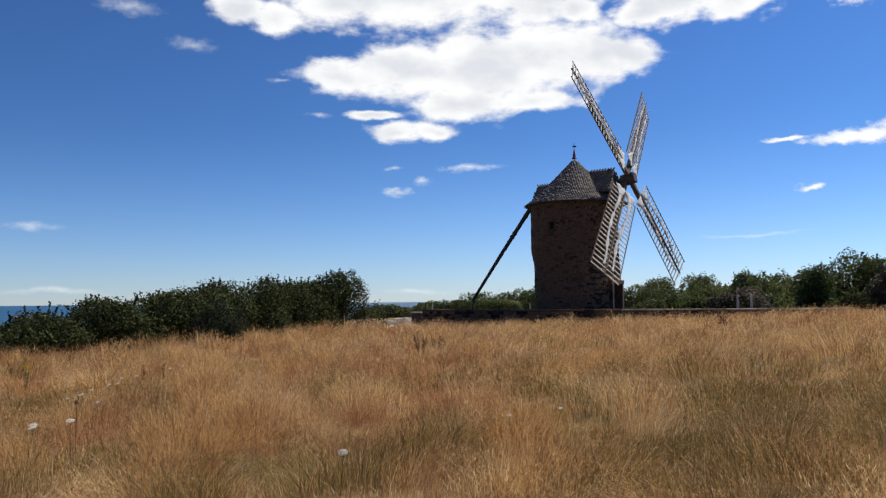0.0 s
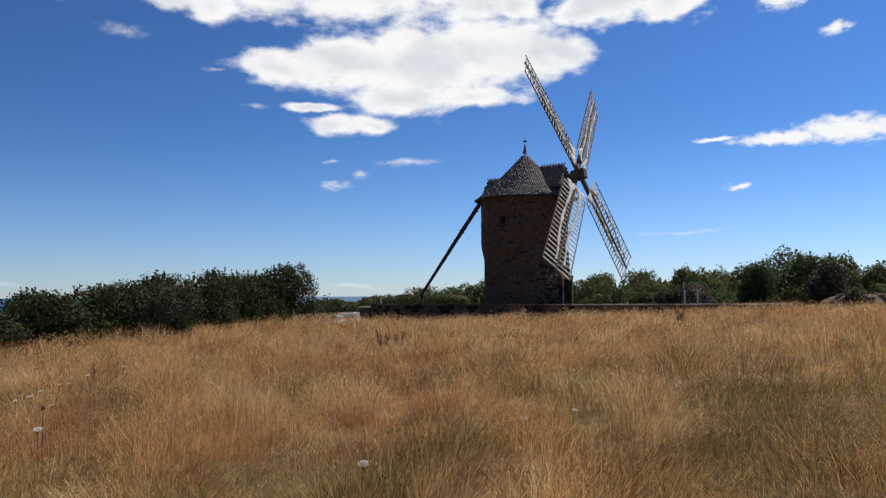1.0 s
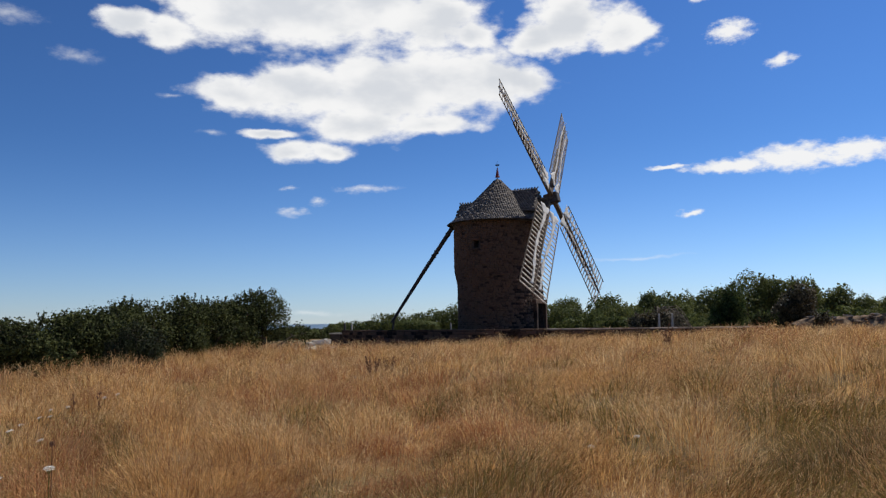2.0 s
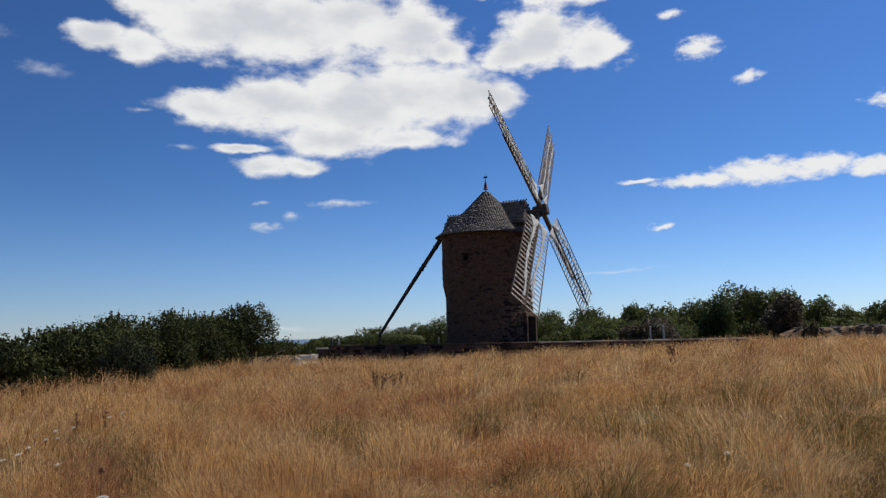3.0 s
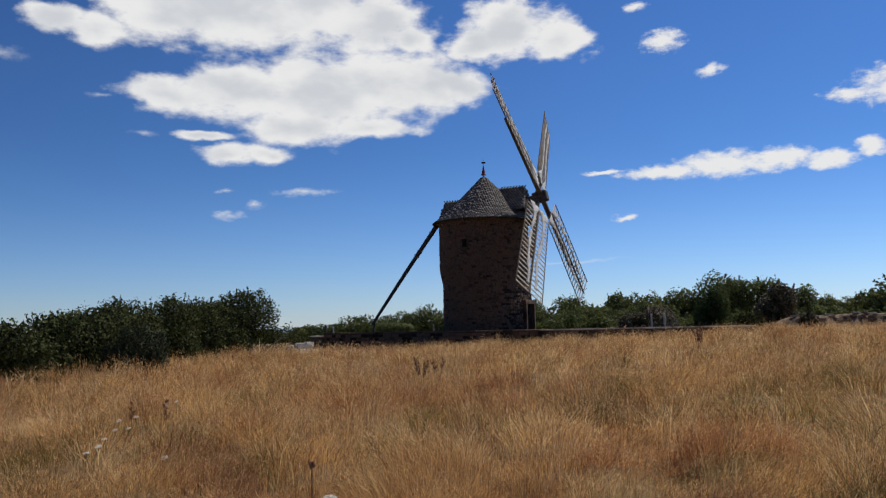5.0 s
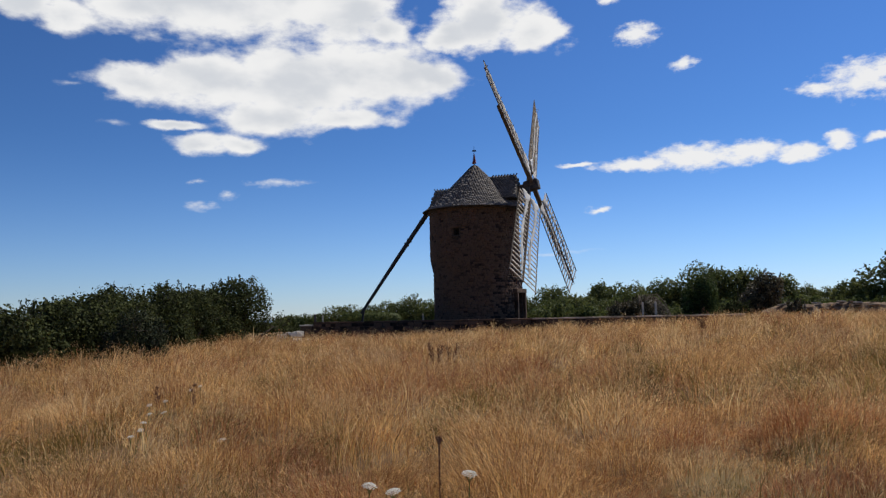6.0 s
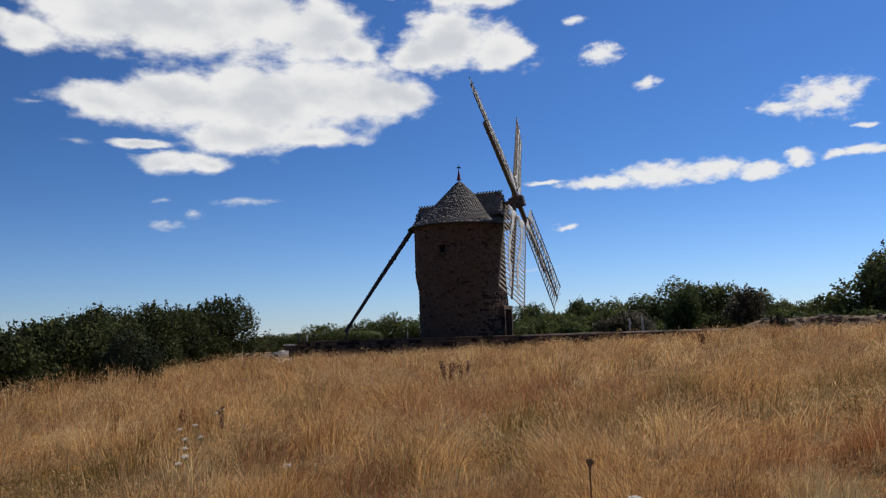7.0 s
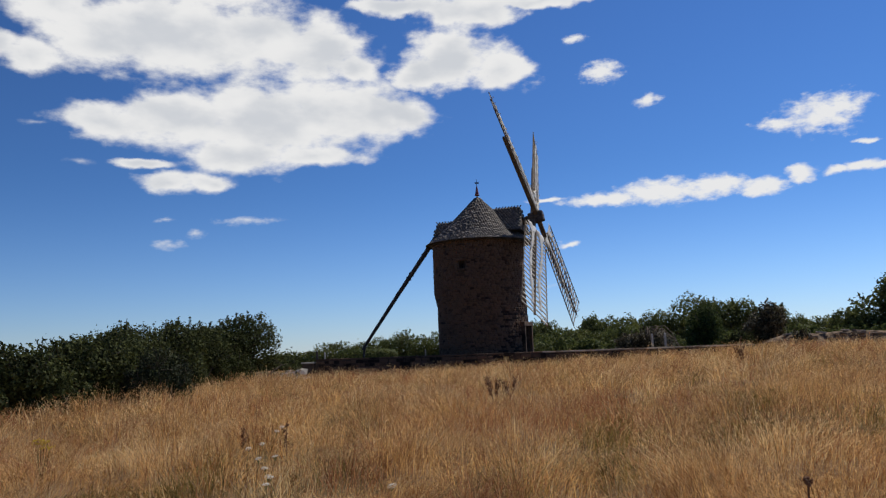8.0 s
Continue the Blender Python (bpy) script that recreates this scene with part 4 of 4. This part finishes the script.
def make_grass(near, far, density, width, high, rng, heads, tall=1.0, outside=False):
    x, y = field_points(rng, near, far, density, outside)
    n = len(x)
    ox, oy, radius, row = tussocks(x, y)
    bump = np.clip(1 - (ox * ox + oy * oy) / radius ** 2, 0, 1) ** 0.7
    broad = noise_field(x, y, 12, 0.5)
    patch, patch2 = noise_field(x, y, 21, 1.1), noise_field(x, y, 22, 0.75)
    edge = fringe(x, y)
    h = high * (0.18 + 1.5 * bump * (0.16 + 0.9 * row[:, 3]) + 0.08 * broad + 0.24 * noise_field(x, y, 17, 2.6) + 0.25 * edge * row[:, 6]) * rng.uniform(0.72, 1.08, n)
    long_culm = rng.uniform(0, 1, n) < 0.014 + 0.04 * edge
    h = np.where(long_culm, high * rng.uniform(0.95, 1.35, n), np.maximum(h, 0.08))
    z = ground_z(x, y) - 0.02
    turn = row[:, 4] * 2 * np.pi
    stiff = np.where(long_culm, 0.45, 1.0)
    dx = (0.06 + 0.30 * np.cos(turn) * bump + 0.55 * bump * ox / radius + rng.normal(0, 0.33, n)) * stiff
    dy = (0.34 * np.sin(turn) * bump + 0.55 * bump * oy / radius + rng.normal(0, 0.33, n)) * stiff
    a = rng.uniform(0, np.pi, n)
    wide = width * rng.uniform(0.45, 1.3, n) * np.where(long_culm, 0.7, 1.0)
    side = np.stack([np.cos(a) * wide * 0.5, np.sin(a) * wide * 0.5, np.zeros(n)], -1)
    base = np.stack([x, y, z], -1)
    midp = base + np.stack([dx * h * 0.30, dy * h * 0.30, h * 0.52], -1)
    tip = base + np.stack([dx * h, dy * h, h * (1 - 0.12 * (dx * dx + dy * dy))], -1)
    # most pieces are short side leaves and panicle branches high on the stems
    short = (rng.uniform(0, 1, n) < 0.74) & ~long_culm
    at = rng.uniform(0.50, 0.96, n)
    root = base + np.stack([dx * h * at * at, dy * h * at * at, h * at], -1)
    way = np.stack([0.5 * dx + 0.55 * np.cos(turn) + rng.normal(0, 0.34, n), 0.5 * dy + 0.55 * np.sin(turn) + rng.normal(0, 0.34, n), rng.uniform(0.25, 0.9, n)], -1)
    way *= (high * rng.uniform(0.10, 0.34, n) * (0.5 + width * 28))[:, None]
    base = np.where(short[:, None], root, base)
    midp = np.where(short[:, None], root + way * 0.5 + rng.normal(0, 0.006, (n, 3)), midp)
    tip = np.where(short[:, None], root + way, tip)
    # species by patch and tussock
    die = rng.uniform(0, 1, n)
    kind = np.zeros(n, int)
    own = row[:, 5] + 0.16 * patch - 0.10 * edge - 0.10 * np.clip((y + 34) / 10, 0, 1)
    # more olive nearest the walk, east and west; shares fitted to the camera's view
    olive_bias = 0.30 * np.clip((x - 1.5) / 4, 0, 1) * np.clip((-24 - y) / 8, 0, 1) + 0.12 * np.clip((-32 - y) / 4, 0, 1) + 0.10 * patch2 + 0.25 * np.clip((-4 - x) / 2, 0, 1) * np.clip((-32 - y) / 3, 0, 1)
    strong = die < 0.72                # the share of a tussock that is of its own kind
    kind[strong & (own < 0.24)] = 1
    kind[strong & (own > 0.62)] = 2
    kind[strong & (own > 0.84 - olive_bias)] = 3
    kind[~strong] = rng.choice(4, (~strong).sum(), p=(0.42, 0.22, 0.24, 0.12))
    v = np.stack([base, midp - side, midp + side, tip], 1)
    for k, (material, label) in enumerate(((STRAW, "tall golden dry meadow grass"), (STRAW_PALE, "bleached pale dry meadow grass"), (STRAW_RUST, "russet brown dry meadow grass"), (STRAW_OLIVE, "half green meadow grass among the dry"))):
        w = v[kind == k].reshape(-1, 3)
        q = np.arange(len(w) // 4)[:, None] * 4
        ob = new("meadow_grass", mesh_from_arrays("meadow_grass", w, [np.concatenate([q + [[0, 2, 1]], q + [[1, 2, 3]]])], material))
        tagged(ob, label, "grass", kind="stuff")
    # airy panicles: a few small spikelets round the top of a culm
    pick = (rng.uniform(0, 1, n) < heads * (0.5 + 0.6 * noise_field(x, y, 16, 0.9))) | (long_culm & (rng.uniform(0, 1, n) < 0.7))
    t, d = tip[pick], tip[pick] - midp[pick]
    m = len(t)
    d /= np.linalg.norm(d, axis=1, keepdims=True)
    size = rng.uniform(0.06, 0.15, (m, 1)) * tall ** 0.5
    tri = []
    for q in range(5):
        c = t - d * size * rng.uniform(-0.15, 1.0, (m, 1)) + rng.normal(0, 0.014, (m, 3)) * tall
        u = (d + rng.normal(0, 0.45, (m, 3))) * 0.011 * tall
        w = np.cross(u, rng.normal(0, 1, (m, 3)))
        w *= 0.0030 * tall / (np.linalg.norm(w, axis=1, keepdims=True) + 1e-9)
        tri.append(np.stack([c - u, c + w, c + u], 1))
    w = np.concatenate(tri).reshape(-1, 3)
    ob = new("grass_seed_heads", mesh_from_arrays("grass_seed_heads", w, [np.arange(len(w)).reshape(-1, 3)], SEED))
    tagged(ob, "feathery brown seed heads of dry grass", "grass", kind="stuff")


rng = np.random.default_rng(7)
make_grass(-43.0, -36.0, 6200, 0.0046, 0.44, rng, 0.25)
make_grass(-36.0, -28.0, 2300, 0.0078, 0.45, rng, 0.22, 1.4)
make_grass(-28.0, -17.0, 760, 0.0135, 0.47, rng, 0.2, 2.0)
make_grass(-17.0, -3.6, 360, 0.020, 0.47, rng, 0.2, 2.4)
make_grass(-3.6, 1.0, 120, 0.03, 0.45, rng, 0.12, 2.4)
make_grass(-56.0, -43.0, 130, 0.03, 0.40, rng, 0.05, 1.5)
make_grass(-56.0, 1.0, 75, 0.04, 0.42, rng, 0.05, 1.5, outside=True)


def make_umbel(x, y, high, size, seed):
    """A wild carrot: thin stem, spokes and a flat white head of florets."""
    rng = random.Random(seed)
    z = float(ground_z(x, y))
    thing = empty("wild_carrot", (x, y, z), "wild carrot with a flat white flower head", "flower", "wild carrots in the grass")
    bm = bmesh.new()
    bend = Vector((rng.uniform(-0.05, 0.08), rng.uniform(-0.05, 0.05), 0))
    top = Vector((bend.x * 2, bend.y * 2, high))
    tube(bm, [(0, 0, 0), Vector((0, 0, high * 0.5)) + bend, top - Vector((0, 0, 0.04))], [0.004, 0.003, 0.003], 5)
    for k in range(8):
        a = 2 * math.pi * k / 8
        tube(bm, [top - Vector((0, 0, 0.04)), top + Vector((math.cos(a) * size * 0.5, math.sin(a) * size * 0.5, -0.012))], [0.002, 0.0015], 3)
    part("stem", bm, LEAF_FRESH, thing)
    bm = bmesh.new()
    tilt = pose(0, 0, 0, rng.uniform(8, 30), rng.uniform(-15, 15), 0).to_3x3()
    for k in range(60):
        rad = size * math.sqrt((k + 0.5) / 60)
        a = k * 2.4
        p = top + tilt @ Vector((math.cos(a) * rad, math.sin(a) * rad, 0.012 * math.cos(rad / size * 1.5) + rng.uniform(-0.002, 0.002)))
        bmesh.ops.create_icosphere(bm, subdivisions=1, radius=size * 0.13, matrix=Matrix.Translation(p) @ Matrix.Diagonal((1, 1, 0.5, 1)))
    part("flower_head", bm, UMBEL, thing, "flat white umbel")


CARROTS = [(-3.16, -36.2, 0.40), (-1.42, -39.1, 0.56), (-0.86, -39.12, 0.63), (-1.16, -39.2, 0.56), (2.12, -39.75, 0.46), (3.17, -38.08, 0.42), (3.43, -37.48, 0.44),
           (-4.91, -33.27, 0.46), (-4.66, -33.93, 0.45), (-4.52, -34.0, 0.47), (-4.38, -34.93, 0.45), (-4.33, -34.52, 0.46), (-4.16, -35.02, 0.45), (-4.69, -32.89, 0.46),
           (-4.23, -35.34, 0.45), (-4.79, -31.52, 0.48), (-4.94, -31.95, 0.47)]
for k, (x, y, h) in enumerate(CARROTS):
    make_umbel(x, y, h - (0.09 if y > -35.5 else 0.0), 0.027 if x > 2.5 else 0.039 if y < -35.5 else 0.034, 500 + k)

def make_dock(x, y, high, stems, seed, low=0.45, grain=1.0):
    """A withered dock: dark brown seed spikes on stiff stalks."""
    rng = random.Random(seed)
    thing = empty("dock_plant", (x, y, float(ground_z(x, y))), "withered dark brown dock plant in the grass", "plant", "withered docks")
    for k in range(stems):
        bm = bmesh.new()
        spread = 0.0 if stems == 1 else 1.0
        top = Vector((rng.uniform(-0.22, 0.22) * spread, rng.uniform(-0.15, 0.15) * spread, high * (1 - spread * rng.uniform(-0.05, 0.3))))
        tube(bm, [(0, 0, 0), top * 0.5, top], [0.007, 0.005, 0.004], 4)
        for q in range(26):
            t = rng.uniform(low, 1.0)
            p = top * t + Vector((rng.gauss(0, 0.018) * grain, rng.gauss(0, 0.018) * grain, 0))
            bmesh.ops.create_icosphere(bm, subdivisions=1, radius=grain * rng.uniform(0.010, 0.018), matrix=Matrix.Translation(p))
        part("stalk", bm, DOCK, thing)


DOCK = surface("withered_dock", (0.10, 0.045, 0.022), (0.26, 0.135, 0.07), 20.0, 0.9, 0.2)
YELLOW = surface("yellow_flower", (0.50, 0.32, 0.02), (0.70, 0.52, 0.05), 30.0, 0.8, 0.0, through_light=0.3)
for k, (x, y, h, m) in enumerate([(-1.45, -26.0, 0.7, 7), (-1.1, -25.8, 0.6, 4), (6.4, -19.3, 0.9, 4), (6.6, -19.1, 0.75, 3), (-4.6, -32.4, 0.55, 1), (-5.2, -32.2, 0.5, 1), (9.0, -12.5, 0.7, 4)]):
    make_dock(x, y, h, m, 700 + k)
make_dock(-0.99, -38.92, 0.78, 1, 720, 0.955, 0.55)


def make_ragwort(x, y, seed):
    rng = random.Random(seed)
    thing = empty("ragwort", (x, y, float(ground_z(x, y))), "yellow flowering ragwort in the dry grass", "flower")
    bm = bmesh.new()
    tops = [Vector((rng.uniform(-0.15, 0.15), rng.uniform(-0.1, 0.1), rng.uniform(0.5, 0.62))) for k in range(7)]
    for t in tops:
        tube(bm, [(0, 0, 0), t * 0.6, t], [0.006, 0.004, 0.003], 4)
    part("stem", bm, LEAF_FRESH, thing)
    for t in tops:
        bm = bmesh.new()
        for k in range(9):
            p = t + Vector((rng.gauss(0, 0.03), rng.gauss(0, 0.03), rng.gauss(0, 0.012)))
            bmesh.ops.create_icosphere(bm, subdivisions=1, radius=0.013, matrix=Matrix.Translation(p) @ Matrix.Diagonal((1, 1, 0.5, 1)))
        part("flower_head", bm, YELLOW, thing, "small yellow flower cluster")


make_ragwort(-7.6, -32.6, 810)


def rough_block(name, material, size, seed, parent=None, label=""):
    """A weathered boulder or slab."""
    rng = random.Random(seed)
    bm = bmesh.new()
    bmesh.ops.create_cube(bm, size=1.0)
    bmesh.ops.subdivide_edges(bm, edges=bm.edges, cuts=2, use_grid_fill=True)
    for v in bm.verts:
        n = v.co.normalized()
        v.co = v.co.lerp(n * 0.62, 0.35) + Vector((rng.uniform(-0.05, 0.05), rng.uniform(-0.05, 0.05), rng.uniform(-0.05, 0.05)))
        v.co = Vector((v.co.x * size[0], v.co.y * size[1], v.co.z * size[2]))
    return part(name, bm, material, parent, label)


for k, (x, y, z, sx, sy, sz) in enumerate([(-9.75, -3.1, -0.60, 0.75, 0.4, 0.26), (-10.15, -3.3, -0.68, 0.5, 0.35, 0.2), (-9.35, -3.0, -0.56, 0.45, 0.35, 0.3)]):
    ob = rough_block("pale_stone", PALE, (sx, sy, sz), 900 + k)
    ob.location = (x, y, z)
    ob.rotation_euler[2] = 0.4 * k
    tagged(ob, "pale bleached stone slab beside the wall end", "stone", "pale stones")

# earth bank faced with rubble at the meadow's eastern edge
EARTH = surface("red_earth", (0.10, 0.062, 0.036), (0.30, 0.20, 0.115), 2.5, 0.95, 0.6, 14.0, 0.4)


def bank_line(x):
    """Middle line and top height of the bank at x."""
    return 1.3 + 0.25 * math.sin(x * 0.7), 0.44 + 0.05 * math.sin(x * 1.3) + 0.025 * math.sin(x * 3.7) + 0.012 * (x - 16) - 0.5 * max(0, 17.0 - x)


bm = bmesh.new()
rows = []
rng = random.Random(30)
for k in range(124):
    x = 16.2 + k * 0.2
    y, top = bank_line(x)
    top += rng.uniform(-0.07, 0.02)
    rows.append([bm.verts.new((x, y + dy + rng.uniform(-0.06, 0.06), max(z, -0.5))) for dy, z in ((-1.1, -0.5), (-0.7, top - 0.52), (-0.5, top - 0.34), (-0.38, top - 0.15), (-0.2, top - 0.03), (0.3, top), (2.5, top - 0.25), (4.0, -0.8))])
for a, b in zip(rows, rows[1:]):
    for q in range(7):
        bm.faces.new((a[q], a[q + 1], b[q + 1], b[q]))
bank = tagged(part("earth_bank", bm, EARTH), "low reddish earth bank faced with rubble at the field edge", "bank", kind="structure")
rng = random.Random(31)
BANK_STONE = surface("brown_rubble", (0.085, 0.055, 0.036), (0.26, 0.18, 0.115), 3.0, 0.9, 0.5, 30.0, 0.35, piece=0.6)
BANK_KINDS = [rough_block("bank_stone_shape", BANK_STONE, (w, 0.2, h), 930 + k).data for k, (w, h) in enumerate(((0.30, 0.09), (0.42, 0.08), (0.22, 0.10), (0.5, 0.09)))]
for ob in [o for o in bpy.data.objects if o.name.startswith("bank_stone_shape")]:
    bpy.data.objects.remove(ob)
BANK_PALE = [me.copy() for me in BANK_KINDS]
for me in BANK_PALE:
    me.materials[0] = PALE_SUNLIT_STONE
for level in range(3):
    x = 17.1 + 0.15 * level
    while x < 38:
        y, top = bank_line(x)
        if rng.random() < (0.55, 0.7, 0.5)[level]:
            pale = rng.random() < (0.4, 0.05, 0.05)[level]
            ob = new("stone", rng.choice(BANK_PALE if pale else BANK_KINDS))
            ob.parent = bank
            ob.location = (x, y - (0.16, 0.40, 0.52)[level], top - (0.01, 0.16, 0.33)[level])
            ob.rotation_euler = (rng.uniform(-0.15, 0.15), rng.uniform(-0.12, 0.12), rng.uniform(-0.3, 0.3))
        x += rng.uniform(0.32, 0.6)

# ---- small pieces of walls, last ----
def tower_stones():
    rng = random.Random(9)
    kinds = [stone_mesh(w, h, 0.04, 60 + i) for i, (w, h) in enumerate([(0.25, 0.105), (0.20, 0.092), (0.16, 0.10), (0.31, 0.115), (0.13, 0.088), (0.22, 0.12)])]
    size = [0.25, 0.20, 0.16, 0.31, 0.13, 0.22]
    rest, near = [], []
    z = 0.09
    while z < 6.05:
        a = rng.uniform(0, 0.2)
        end = a + 2 * math.pi
        while a < end - 0.05:
            i = rng.randrange(6)
            r = float(tower_r(z, a)) - 0.05
            step = size[i] / r
            mid = a + step / 2
            if not in_opening(mid, z, 0.13):
                m = curved_pose(mid, z + rng.uniform(-0.015, 0.015), r + rng.uniform(-0.012, 0.012)) @ pose(0, 0, 0, 0, rng.uniform(-3, 3), 0) @ Matrix.Diagonal((1.0, rng.uniform(0.8, 1.25), rng.uniform(0.95, 1.12), 1))
                d = (math.degrees(mid) + 180) % 360 - 180
                (near if -70 < d < 2 and z < 2.3 else rest).append((kinds[i], m))
            a += step + 0.008
        z += 0.106
    rest += near[300:]
    for me, m in near[:300]:
        ob = new("stone", me)
        ob.parent = tower
        ob.matrix_local = m
    tagged(joined("stones", rest, STONE, tower, "rough brown granite stones in courses"), kind="stuff")


def wall_stones():
    rng = random.Random(21)
    kinds = [stone_mesh(w, h, 0.05, 80 + i) for i, (w, h) in enumerate([(0.40, 0.16), (0.3, 0.17), (0.52, 0.18), (0.24, 0.14)])]
    size = [0.40, 0.3, 0.52, 0.24]
    pieces, s, total = [], 0.0, wall_length(WALL)
    for row in range(5):
        s = rng.uniform(0, 0.2)
        while s < total - 0.3:
            i = rng.randrange(4)
            x, y, a = along(WALL, s + size[i] / 2)
            m = Matrix.Translation((x + 0.16 * math.sin(a), y - 0.16 * math.cos(a), -0.16 - 0.175 * row)) @ Matrix.Rotation(a + math.pi, 4, "Z")
            pieces.append((kinds[i], m @ pose(0, 0, 0, 0, rng.uniform(-3, 3), 0)))
            s += size[i] + 0.012
    near = pieces[:280]
    for me, m in near:
        ob = new("stone", me)
        ob.parent = terrace_wall
        ob.matrix_local = m
    tagged(joined("stones", pieces[280:], STONE, terrace_wall, "rough brown stones"), kind="stuff")
    s = 0.0
    while s < total - 0.2:
        w = rng.uniform(0.5, 0.9)
        x, y, a = along(WALL, min(s + w / 2, total - 0.1))
        bm = bmesh.new()
        beam(bm, (-w / 2 + 0.01, 0, 0), (w / 2 - 0.01, 0, 0), 0.42, 0.07, bevel=0.012)
        # east of the tower the sunlit coping is painted paler than the rest
        ob = part("coping_stone", bm, PALE_SUNLIT_STONE if x > 2.4 else STONE, terrace_wall)
        ob.matrix_local = Matrix.Translation((x, y, -0.015)) @ Matrix.Rotation(a, 4, "Z") @ pose(0, 0, 0, rng.uniform(-1, 1), rng.uniform(-1, 1), 0)
        s += w


tower_stones()
wall_stones()
